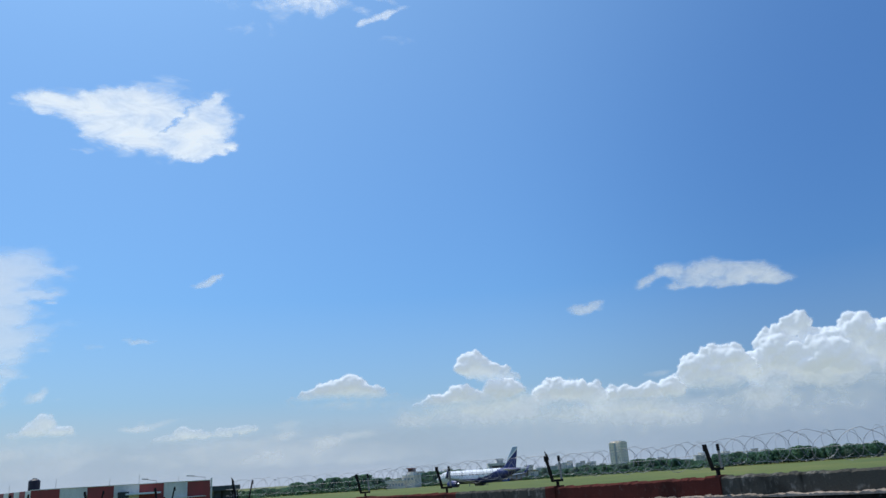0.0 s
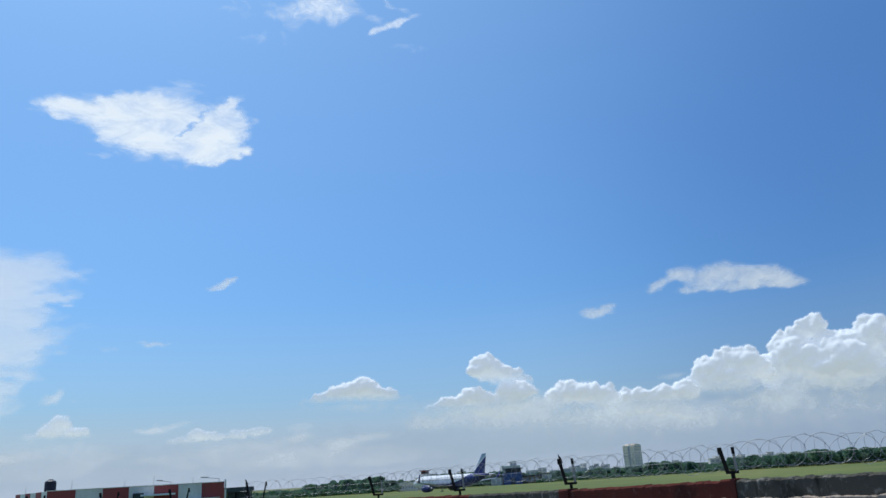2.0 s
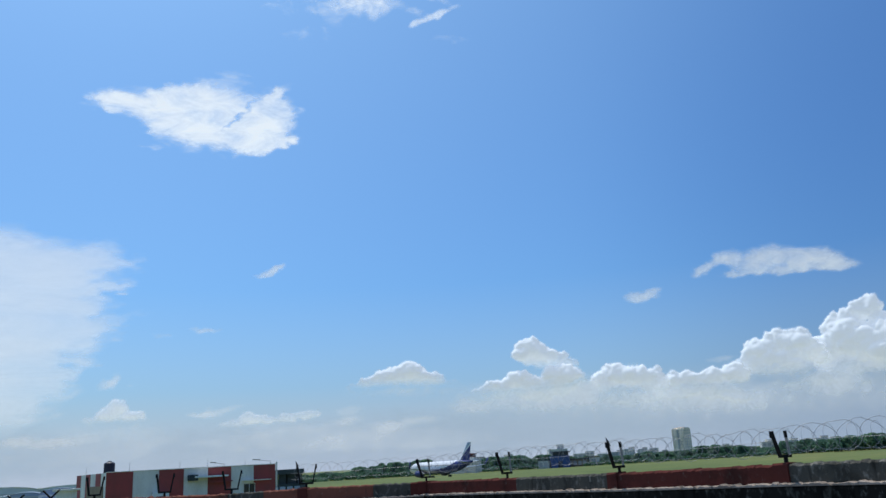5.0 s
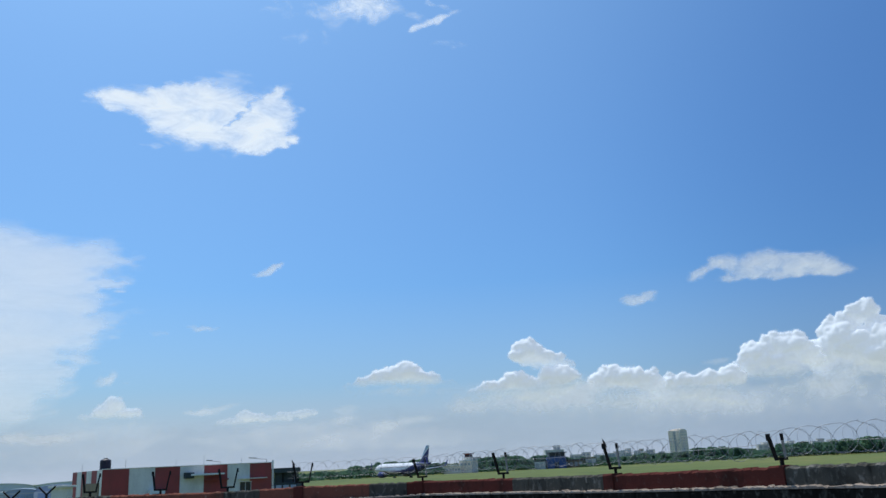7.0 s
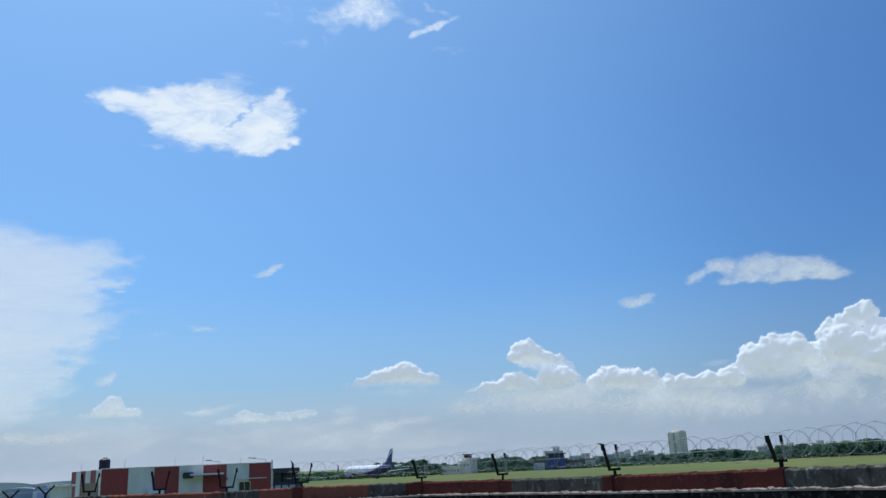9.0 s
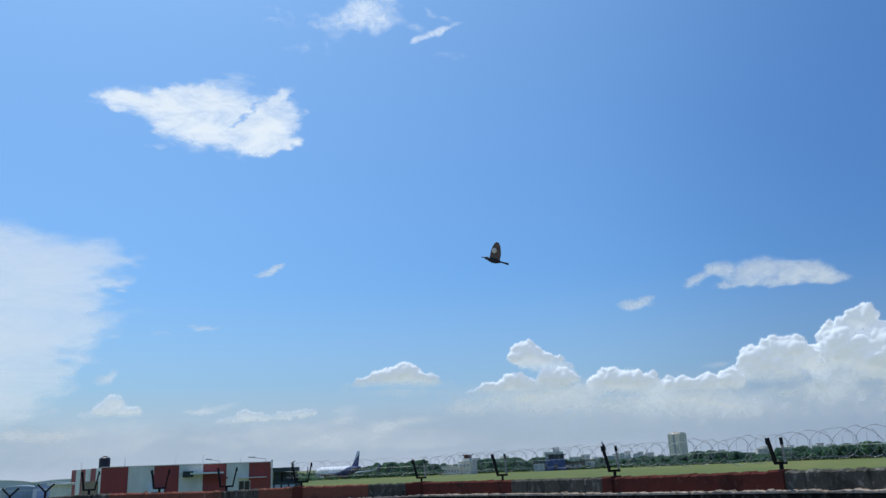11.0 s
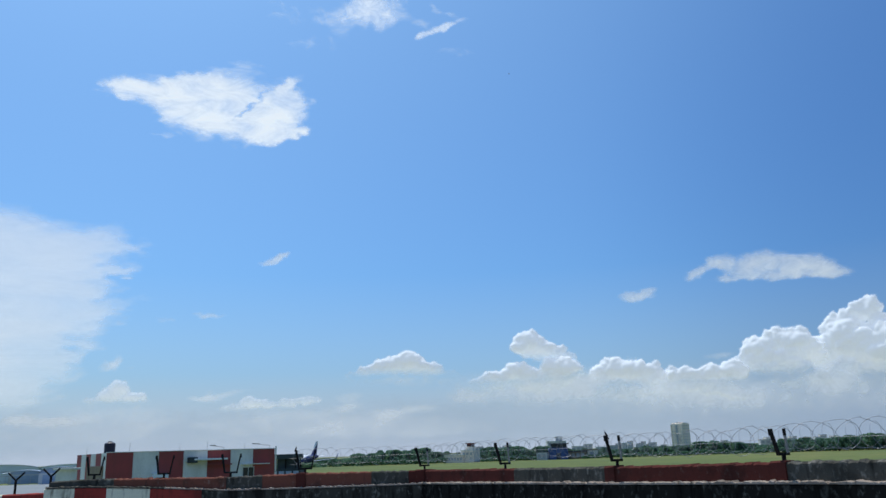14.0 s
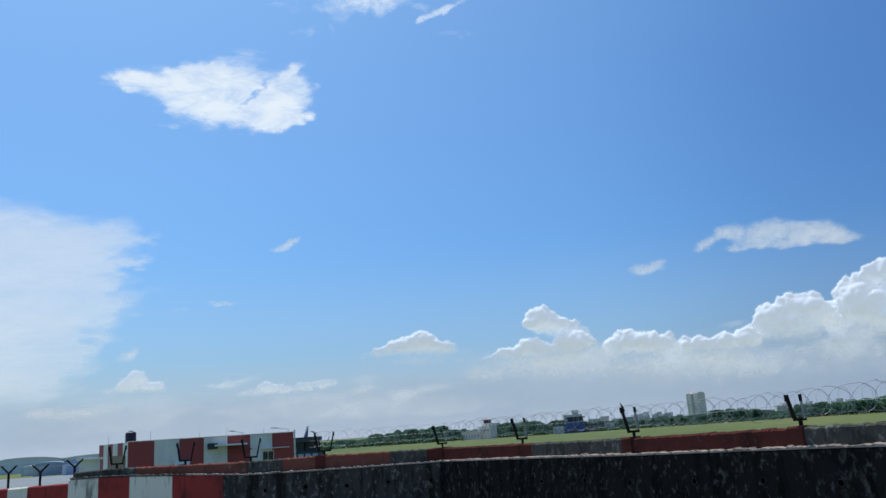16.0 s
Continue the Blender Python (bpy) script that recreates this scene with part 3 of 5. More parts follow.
def heads(puffs, rng):
    """Heads upon heads: round knobs of ever smaller size over each puff: x, y, depth, radius, weight."""
    out = []
    for cx, cy, rx, ry, turn, w in puffs:
        if w < 0.66:
            continue
        c, s = math.cos(radians(turn)), math.sin(radians(turn))
        m = min(rx, ry)
        for count, r0, r1, q0, q1 in ((9, 0.30, 0.52, 0.25, 0.92), (34, 0.15, 0.28, 0.1, 1.0), (110, 0.08, 0.15, 0.0, 1.04)):
            for _ in range(int(count * max(1.0, max(rx, ry) / m))):
                q, a = rng.uniform(q0 ** 2, q1 ** 2) ** 0.5, rng.uniform(-0.35, math.pi + 0.35)
                x, y = q * rx * math.cos(a), q * ry * math.sin(a)
                r = max(6.0, m * rng.uniform(r0, r1))
                out.append((cx + x * c - y * s, cy + x * s + y * c, m * math.sqrt(max(0.0, 1 - min(q, 1.0) ** 2)), r, w))
    return out


def cloud(style, label, puffs, seed):
    """A bank of vapour with real relief, far off, square to the line of sight."""
    mat, cell, soft, stretch, broad, fine, relief = STYLE[style]
    p = np.array(puffs, float)
    reach = np.maximum(p[:, 2], p[:, 3]) + soft + broad + fine
    x0, x1, y0, y1 = (p[:, 0] - reach).min(), (p[:, 0] + reach).max(), (p[:, 1] - reach).min(), (p[:, 1] + reach).max()
    y0, y1 = max(y0, (p[:, 1] - p[:, 3] - p[:, 2] * 0.35).min() - 2 * soft), min(y1, (p[:, 1] + p[:, 3] + p[:, 2] * 0.35).max() + 2 * soft)
    nx, ny = int((x1 - x0) / cell) + 2, int((y1 - y0) / cell) + 2
    gx, gy = np.meshgrid(np.linspace(x0, x1, nx), np.linspace(y0, y1, ny))
    wx, wy = gx.copy(), gy.copy()
    for size, amp, o in ((70.0, broad, 0), (22.0, fine, 300)):
        ux, uy = gx / (size * stretch), gy / size
        wx += amp * stretch * 2 * (fbm(ux, uy, 4, seed + o) - 0.5)
        wy += amp * 2 * (fbm(ux + 40, uy + 9, 4, seed + o + 50) - 0.5)
    cover, mist, gaps, depth = np.zeros_like(gx), np.zeros_like(gx), np.ones_like(gx), np.zeros_like(gx)
    for cx, cy, rx, ry, turn, w in p:
        c, s = math.cos(radians(turn)), math.sin(radians(turn))
        a, b = (wx - cx) * c + (wy - cy) * s, -(wx - cx) * s + (wy - cy) * c
        q = np.sqrt((a / rx) ** 2 + (b / ry) ** 2)
        small = min(rx, ry)
        misty = "heap" in style and w <= 0.66
        edge = 1.7 * small if misty else min(soft, 1.3 * small)
        c = np.clip(0.5 + (1 - q) * small / edge, 0, 1)
        c = c * c * (3 - 2 * c)
        if w < 0:
            gaps *= 1 + w * c
            continue
        if misty:
            mist = 1 - (1 - mist) * (1 - w * c)
            continue
        cover = np.maximum(cover, w * c) if "heap" in style else 1 - (1 - cover) * (1 - w * c * 0.97)
        depth = np.maximum(depth, small * np.sqrt(np.clip(1 - q * q, 0, 1)))
    cover *= gaps
    rise = 1.0
    if "heap" in style:
        rng = random.Random(seed)
        for x, y, d, r, w in heads(puffs, rng):
            j, i, h = int((x - x0) / cell), int((y - y0) / cell), int((r + broad + soft) / cell) + 2
            sl = (slice(max(0, i - h), i + h + 1), slice(max(0, j - h), j + h + 1))
            e = np.hypot(wx[sl] - x, wy[sl] - y)
            depth[sl] = np.maximum(depth[sl], np.where(e < r, d + 0.9 * np.sqrt(np.clip(r * r - e * e, 0, None)) - 0.25 * r, 0))
            c = np.clip(0.5 + (r - e) / max(16.0, 0.9 * r), 0, 1)
            cover[sl] = np.maximum(cover[sl], w * c * c * (3 - 2 * c))
        solid = p[p[:, 5] > 0.66]
        foot, top = (solid[:, 1] - solid[:, 3]).min(), (solid[:, 1] + solid[:, 3]).max()
        rise = np.clip((gy - foot) / min(200.0, (0.72 if style == "heap" else 0.4) * (top - foot)), 0, 1)     # the foot thins out into the haze
        body = depth
        for axis in (0, 1, 0, 1, 0, 1):
            body = (np.roll(body, 2, axis) + body + np.roll(body, -2, axis)) / 3
        cover = (cover + 0.4 * np.clip(body / 60.0 - 0.25, 0, 1)) * (0.02 + 0.98 * rise)
        cover = np.maximum(cover, mist)
    for axis in (0, 1):      # soften the creases
        depth = (np.roll(depth, 1, axis) + 2 * depth + np.roll(depth, -1, axis)) / 4
    vs = np.stack([gx, gy, relief * depth * (0.3 + 0.7 * rise)], -1).reshape(-1, 3)
    i = (np.arange(ny - 1)[:, None] * nx + np.arange(nx - 1)[None]).ravel()
    quads = np.stack([i, i + 1, i + nx + 1, i + nx], -1)
    quads = quads[cover.ravel()[quads].max(1) > 0.02]
    used = np.unique(quads)
    index = np.full(len(vs), -1)
    index[used] = np.arange(len(used))
    me = bpy.data.meshes.new("cloud")
    me.from_pydata(vs[used].tolist(), [], index[quads].tolist())
    at = me.attributes.new("cover", "FLOAT", "POINT")
    at.data.foreach_set("value", cover.ravel()[used].astype(np.float32))
    me.polygons.foreach_set("use_smooth", [True] * len(me.polygons))
    me.materials.append(mat)
    return tagged(new("cloud", me), label, "cloud", "clouds in the sky")


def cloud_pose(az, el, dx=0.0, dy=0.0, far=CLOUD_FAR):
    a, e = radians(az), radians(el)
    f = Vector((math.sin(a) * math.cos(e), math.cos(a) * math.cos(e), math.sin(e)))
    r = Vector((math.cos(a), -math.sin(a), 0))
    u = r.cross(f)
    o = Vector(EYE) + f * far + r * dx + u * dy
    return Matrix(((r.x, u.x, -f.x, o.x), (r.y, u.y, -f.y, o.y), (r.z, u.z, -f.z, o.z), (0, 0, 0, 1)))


DRIFTING = []
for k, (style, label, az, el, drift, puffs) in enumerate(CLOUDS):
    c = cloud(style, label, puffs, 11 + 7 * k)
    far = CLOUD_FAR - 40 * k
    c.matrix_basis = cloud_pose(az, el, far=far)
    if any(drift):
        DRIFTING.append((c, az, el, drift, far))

# ---------------------------------------------------------------- ground
# the airfield lies at z = 0; the road on which the camera stands runs 3.3 m higher behind the boundary wall
WALL = ((11.8, 2.7, 5.02), (5.06, 12.6, 4.89), (3.06, 15.5, 4.83), (1.09, 18.5, 4.79), (-0.84, 21.4, 4.76), (-4.12, 21.9, 4.77), (-6.23, 22.2, 4.73), (-8.18, 22.5, 4.75), (-10.27, 22.8, 4.78), (-11.55, 23.0, 4.74), (-18.0, 24.0, 4.60))
ROAD_Z = 3.3


def ground():
    bm = bmesh.new()
    radii = [1.0, 60.0] + [80.0 + 8 * k for k in range(22)] + [280.0, 400.0, 700.0, 1400.0, 2600.0, 4800.0]
    rings = []
    seg = 240
    for r in radii:
        ring = []
        for k in range(seg):
            a = 2 * math.pi * k / seg
            x, y = r * math.sin(a), r * math.cos(a)
            # a long low swell crosses the field before the aircraft's way
            d = (y + 0.12 * x - 196.0)
            up = math.exp(-(d / (62.0 if d < 0 else 13.0)) ** 2)
            side = min(1.0, max(0.0, (x / max(y, 1.0) + 0.42) / 0.07)) if y > 0 else 0.0
            rise = min(1.0, max(0.0, (-0.02 - x / max(y, 1.0)) / 0.12)) if y > 0 else 0.0
            fall = min(1.0, max(0.0, (x / max(y, 1.0) - 0.18) / 0.2)) if y > 0 else 0.0
            z = (2.12 + 0.5 * rise * rise * (3 - 2 * rise) - 0.4 * fall) * up * side + 0.05 * noise.noise((x * 0.02, y * 0.02, 0)) * up * side
            ring.append(bm.verts.new((x, y, z)))
        rings.append(ring)
    for a, b in zip(rings, rings[1:]):
        for k in range(seg):
            bm.faces.new((a[k], a[(k + 1) % seg], b[(k + 1) % seg], b[k]))
    bm.faces.new(rings[0])
    tagged(part("ground", bm, M_GRASS), "wide mown airfield grass, green with straw-coloured patches", "grass", kind="structure")
    # raised road behind the wall, out of view, with its retaining bank; its paleness bounces light
    bm = bmesh.new()
    edge = [Vector((x, y, 0)) for x, y, _ in WALL]
    edge = [Vector((40.0, -39.0, 0))] + edge + [Vector((-60.0, 30.4, 0))]
    back = [Vector((-60, -39, 0))]
    top = [bm.verts.new((v.x, v.y, ROAD_Z)) for v in edge + back]
    low = [bm.verts.new((v.x, v.y, -0.2)) for v in edge + back]
    bm.faces.new(top)
    for k in range(len(top)):
        j = (k + 1) % len(top)
        bm.faces.new((top[k], low[k], low[j], top[j]))
    tagged(part("road", bm, M_BOUNCEROAD), "unseen raised road beside the boundary wall, pale to bounce light", "road", kind="structure")


ground()


def strip(name, cx, cy, length, width, turn, z, mat, label, category):
    bm = boxed(-length / 2, length / 2, -width / 2, width / 2, z - 0.05, z)
    return tagged(part(name, bm, mat, m=pose(cx, cy, 0, 0, 0, turn)), label, category, kind="structure")


# the way the aircraft rolls, and a pale apron by the hangars
PLANE_DIR = Vector((-0.617, 0.787, 0))
PLANE_TURN = math.degrees(math.atan2(0.787, -0.617))
strip("apron", -112.0, 172.0, 150.0, 120.0, 8.0, 0.05, M_APRON, "pale concrete apron beside the hangars", "apron")

# ---------------------------------------------------------------- boundary wall
T_PAR = 0.22     # parapet thickness
H_PAR = 0.29     # its height above the ledge
LEDGE = 0.16     # how far the wall below stands forward


def wall_frames():
    """Unit vectors along each stretch and towards the road."""
    out = []
    for (ax, ay, az), (bx, by, bz) in zip(WALL, WALL[1:]):
        d = Vector((bx - ax, by - ay, 0))
        out.append((Vector((ax, ay, az)), Vector((bx, by, bz)), d.normalized(), Vector((-d.y, d.x, 0)).normalized(), d.length))
    return out


FRAMES = wall_frames()


def chain(s):
    """The point on the wall's top line s metres from its first end, with the way to the road."""
    for k, (a, b, d, n, l) in enumerate(FRAMES):
        if s <= l or k == len(FRAMES) - 1:
            return a + (b - a) * (s / l), n, d
        s -= l


def chain_of(x):
    """How far along the wall the place with this x lies."""
    s = 0.0
    for a, b, d, n, l in FRAMES:
        if (a.x - x) * (b.x - x) <= 0:
            return s + l * (a.x - x) / (a.x - b.x)
        s += l
    return s


def ledge_drop(x):
    """Depth of the ledge below the wall's top line."""
    return float(np.interp(x, [-11.5, -8.1, -6.3, -4.2, -1.0, 1.3], [0.16, 0.24, 0.32, 0.36, 0.32, 0.29]))


def wall_run(bm, s0, s1, back, front, low, high, rough=0.0, seed=0, step=0.12):
    """A rough-topped run of wall between two distances; low and high: heights against the top line, or a plain low."""
    n = max(2, int((s1 - s0) / step))
    rings = []
    for k in range(n + 1):
        s = s0 + (s1 - s0) * k / n
        p, nn, d = chain(s)
        j = rough * (0.4 * noise.noise((s * 3.1, seed, 0)) + 0.75 * noise.noise((s * 11.0, seed, 4)) + 0.65 * noise.noise((s * 31.0, seed, 8)))
        e = rough * 0.3 * noise.noise((s * 5.0, seed, 12))
        hp = H_PAR - ledge_drop(p.x)
        zt, zb = p.z + (high + hp if high < -0.2 else high) + j, (p.z + low + hp if low > -3 else ROAD_Z - 0.05)
        q0, q1 = p + nn * (front + e), p + nn * back
        c = min(0.03, (zt - zb) * 0.2)
        rings.append([(q1.x, q1.y, zb), (q0.x, q0.y, zb), (q0.x, q0.y, zt - c), (q0.x - nn.x * c, q0.y - nn.y * c, zt), (q1.x, q1.y, zt + j * 0.3)])
    loft(bm, rings)
    return bm


X_BEND = -0.84
wall = thing("boundary_wall", "long stained concrete boundary wall with a red and grey parapet", "wall", kind="structure")
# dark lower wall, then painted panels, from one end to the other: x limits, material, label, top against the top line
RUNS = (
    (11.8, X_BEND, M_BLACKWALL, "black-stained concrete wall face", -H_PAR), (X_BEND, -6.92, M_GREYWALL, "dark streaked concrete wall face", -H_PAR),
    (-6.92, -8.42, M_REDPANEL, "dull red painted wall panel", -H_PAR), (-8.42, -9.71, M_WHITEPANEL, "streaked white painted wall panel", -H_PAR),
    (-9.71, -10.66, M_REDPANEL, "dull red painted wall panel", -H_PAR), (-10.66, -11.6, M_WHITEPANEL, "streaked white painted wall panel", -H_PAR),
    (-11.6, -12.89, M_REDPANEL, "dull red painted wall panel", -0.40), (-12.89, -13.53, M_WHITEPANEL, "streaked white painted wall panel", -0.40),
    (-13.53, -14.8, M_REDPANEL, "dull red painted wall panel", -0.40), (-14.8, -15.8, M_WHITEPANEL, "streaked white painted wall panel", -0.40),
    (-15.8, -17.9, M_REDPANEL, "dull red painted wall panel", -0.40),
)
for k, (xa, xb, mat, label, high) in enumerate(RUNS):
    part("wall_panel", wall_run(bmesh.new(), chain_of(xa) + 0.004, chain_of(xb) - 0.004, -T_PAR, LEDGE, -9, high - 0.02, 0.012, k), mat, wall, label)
# rough mortar bed along the ledge
for k, (xa, xb) in enumerate(((11.8, 5.0), (5.0, 2.2), (2.2, X_BEND), (X_BEND, -4.2), (-4.2, -8.0), (-8.0, -11.55))):
    mat = M_MORTAR if xb > -8.1 else M_GREYBLOCK
    part("ledge", wall_run(bmesh.new(), chain_of(xa), chain_of(xb), -0.02, LEDGE + 0.015, -H_PAR - 0.03, -H_PAR + 0.008, 0.042, 40 + k, 0.035), mat, wall, "crumbling pale mortar ledge" if xb > -8.1 else "stained grey ledge")
# parapet blocks
BLOCKS = ((11.8, 8.2, M_REDBLOCK), (8.2, 5.07, M_GREYBLOCK), (5.07, 3.01, M_REDBLOCK), (3.01, 1.28, M_GREYBLOCK), (1.28, X_BEND, M_REDBLOCK), (X_BEND, -1.27, M_REDBLOCK), (-1.27, -2.27, M_GREYBLOCK), (-2.27, -4.2, M_BROWNBLOCK),
          (-4.2, -5.28, M_BROWNBLOCK), (-5.28, -6.3, M_GREYBLOCK), (-6.3, -8.09, M_BROWNBLOCK), (-8.09, -9.6, M_BROWNBLOCK), (-9.6, -11.55, M_GREYBLOCK))
for k, (xa, xb, mat) in enumerate(BLOCKS):
    part("parapet_block", wall_run(bmesh.new(), chain_of(xa) + 0.003, chain_of(xb) - 0.003, -T_PAR, 0.0, -H_PAR - 0.03, 0, 0.028, 80 + k, 0.035), mat, wall, "faded red painted parapet" if mat != M_GREYBLOCK else "mossy grey concrete parapet")
# piers of the parapet under the brackets
for x in (5.0, 2.95, -0.95, -4.2):
    s = chain_of(x)
    part("pier", wall_run(bmesh.new(), s - 0.13, s + 0.13, -T_PAR - 0.02, 0.035, -H_PAR - 0.01, 0.02, 0.012, 120, 0.05), M_REDBLOCK, wall, "dark red parapet pier")
# weep holes: collars on the solid face, the shade inside painted as a black plug
for k in range(26):
    s = 8.5 + 1.4 * k + 0.08 * math.sin(k * 4.1) if k < 11 else 22.9 + 1.15 * (k - 11)
    p, n, d = chain(s)
    if p.x < -6.6:
        break
    c = p + n * (LEDGE + 0.004) + Vector((0, 0, -0.79 + 0.02 * math.sin(k * 2.3)))
    bm = bmesh.new()
    ring = [[(c + d * (r * math.cos(a)) + Vector((0, 0, r * math.sin(a))) + n * o)[:] for a in (2 * math.pi * j / 10 for j in range(10))] for r, o in ((0.061, -0.01), (0.058, 0.012), (0.05, 0.014), (0.046, -0.004))]
    loft(bm, ring)
    hole = part("weep_hole", bm, M_GREYWALL, wall, "weep hole with a rough cement collar")
    bm = bmesh.new()
    tube(bm, c - n * 0.03, c + n * 0.006, 0.05, 0.05, 10)
    part("mouth_shade", bm, M_HOLESHADE, hole, "black plug painted as the shade inside the pipe")

# ---------------------------------------------------------------- brackets and wire


def bracket(x, side, a_off, b_off, height, both_dark, label):
    p, n, d = chain(chain_of(x))
    p = p - n * (T_PAR / 2)
    side = Vector(side).normalized()
    th = thing("wire_bracket", label, "bracket", Matrix.Translation(p), "wire brackets along the wall")
    part("stem", bar(bmesh.new(), (0, 0, -0.05), (0, 0, 0.12), 0.05, 0.05), M_IRON, th)
    part("crossbar", bar(bmesh.new(), side * (a_off[0] + 0.02) + Vector((0, 0, 0.12)), side * (b_off[0] - 0.02) + Vector((0, 0, 0.12)), 0.045, 0.045), M_IRON, th)
    for (o0, o1), w, mat in ((a_off, 0.044, M_IRON), (b_off, 0.032, M_IRON if both_dark else M_GALV)):
        part("arm", bar(bmesh.new(), side * o0 + Vector((0, 0, 0.12)), side * o1 + Vector((0, 0, height)), w, w), mat, th)
        part("tip", bar(bmesh.new(), side * (o1 - 0.004) + Vector((0, 0, height - 0.09)), side * (o1 + 0.002) + Vector((0, 0, height + 0.015)), w * 1.15, w * 1.15), M_IRON, th)
    return p


for x in (9.0, 5.02, 3.0, 1.03, -0.86):
    bracket(x, (-0.83, -0.557, 0), (0.13, 0.26), (-0.12, -0.09), 0.49 if x > 4 else 0.57, False, "black iron bracket with one dark and one bare arm")
for x, w in ((-4.12, 1.0), (-6.23, 1.0), (-8.18, 0.95), (-10.27, 0.95)):
    bracket(x, (-1, 0.05, 0), (0.17 * w, 0.25 * w), (-0.17 * w, -0.27 * w), 0.60, True, "black iron Y-shaped bracket on the wall top")
# two plain forked posts farther along, standing behind the wall
for x, y, top in ((-12.8, 23.5, 4.82), (-11.73, 23.4, 4.90), (-14.1, 24.1, 4.84)):
    th = thing("fence_post", "slim dark forked fence post behind the wall", "post", Matrix.Translation((x, y, 0)), "forked posts behind the wall")
    part("pole", bar(bmesh.new(), (0, 0, -0.02), (0, 0, top), 0.05, 0.05), M_IRON, th)
    for sx in (-1, 1):
        part("arm", bar(bmesh.new(), (0, 0, top - 0.02), (sx * 0.24, 0, top + 0.2), 0.04, 0.04), M_IRON, th)


def wire_curve(name, pts, r, parent, label, mat=M_WIRE):
    cu = bpy.data.curves.new(name, "CURVE")
    cu.dimensions, cu.bevel_depth, cu.bevel_resolution = "3D", r, 0
    sp = cu.splines.new("POLY")
    sp.points.add(len(pts) - 1)
    for q, v in zip(sp.points, pts):
        q.co = (*v, 1)
    cu.materials.append(mat)
    ob = new(name, cu)
    ob.parent = parent
    return tagged(ob, label)


def coil():
    th = thing("razor_wire", "rusty grey coil of razor wire strung over the wall", "wire")
    rng = random.Random(4)
    s0, s1, pitch = chain_of(11.0), chain_of(-4.7), 0.36
    pts, turns = [], int((s1 - s0) / pitch)
    for k in range(turns):
        r = 0.215 * rng.uniform(0.88, 1.1)
        lift = rng.uniform(-0.025, 0.03)
        lean = rng.uniform(-0.05, 0.05)
        for j in range(20):
            a = 2 * math.pi * j / 20
            p, n, d = chain(s0 + pitch * (k + j / 20))
            c = p - n * (T_PAR / 2) + Vector((0, 0, 0.42 + lift - 0.07 * min(1.0, max(0.0, (p.x - 2.5) / 2.0))))
            # the loops lie over one another, so that each shows as an arc
            pts.append((c + d * (0.20 * math.sin(a) + lean * math.cos(a)) + n * (r * 0.7 * math.sin(a)) + Vector((0, 0, r * math.cos(a))))[:])
    wire_curve("coil", pts, 0.0034, th, "loops of grey razor wire")
    # a second strand, wound the other way and clipped to the first
    other = []
    for k in range(turns):
        r = 0.205 * rng.uniform(0.88, 1.08)
        for j in range(16):
            a = -2 * math.pi * j / 16 + 2.2
            p, n, d = chain(s0 + pitch * (k + j / 16))
            other.append((p - n * (T_PAR / 2) + Vector((0, 0, 0.42 + r * math.cos(a) - 0.07 * min(1.0, max(0.0, (p.x - 2.5) / 2.0)))) + d * (0.10 * math.sin(a)) + n * (r * 0.6 * math.sin(a)))[:])
    wire_curve("coil", other, 0.0026, th, "loops of grey razor wire")
    for h in (0.40, 0.24):
        line = []
        s = s0
        while s < s1:
            p, n, d = chain(s)
            line.append((p - n * (T_PAR / 2) + Vector((0, 0, h + 0.015 * math.sin(s * 1.7) - 0.06 * min(1.0, max(0.0, (p.x - 2.5) / 2.0)))))[:])
            s += 0.3
        wire_curve("straight_wire", line, 0.0032 if h > 0.3 else 0.002, th, "straight barbed wire")
    # barbs along the coil
    bm = bmesh.new()
    for k in range(0, len(pts), 2):
        a, b = Vector(pts[k]), Vector(pts[min(k + 1, len(pts) - 1)])
        t = (b - a).normalized() if (b - a).length > 1e-6 else Vector((1, 0, 0))
        u = t.cross(Vector((rng.uniform(-1, 1), rng.uniform(-1, 1), rng.uniform(-1, 1)))).normalized()
        tube(bm, a - u * 0.017, a + u * 0.017, 0.0025, 0.0025, 3)
    tagged(part("barbing", bm, M_WIRE, th), "small sharp barbs", kind="stuff")


coil()

# ---------------------------------------------------------------- red and white building
CORNER = Vector((-39.92, 92.0, 0))
FRONT = Vector((16.56, 12.0, 0))
F_LEN, SIDE_LEN, B_H = FRONT.length, 16.5, 6.35
B_TURN = math.degrees(math.atan2(FRONT.y, FRONT.x))


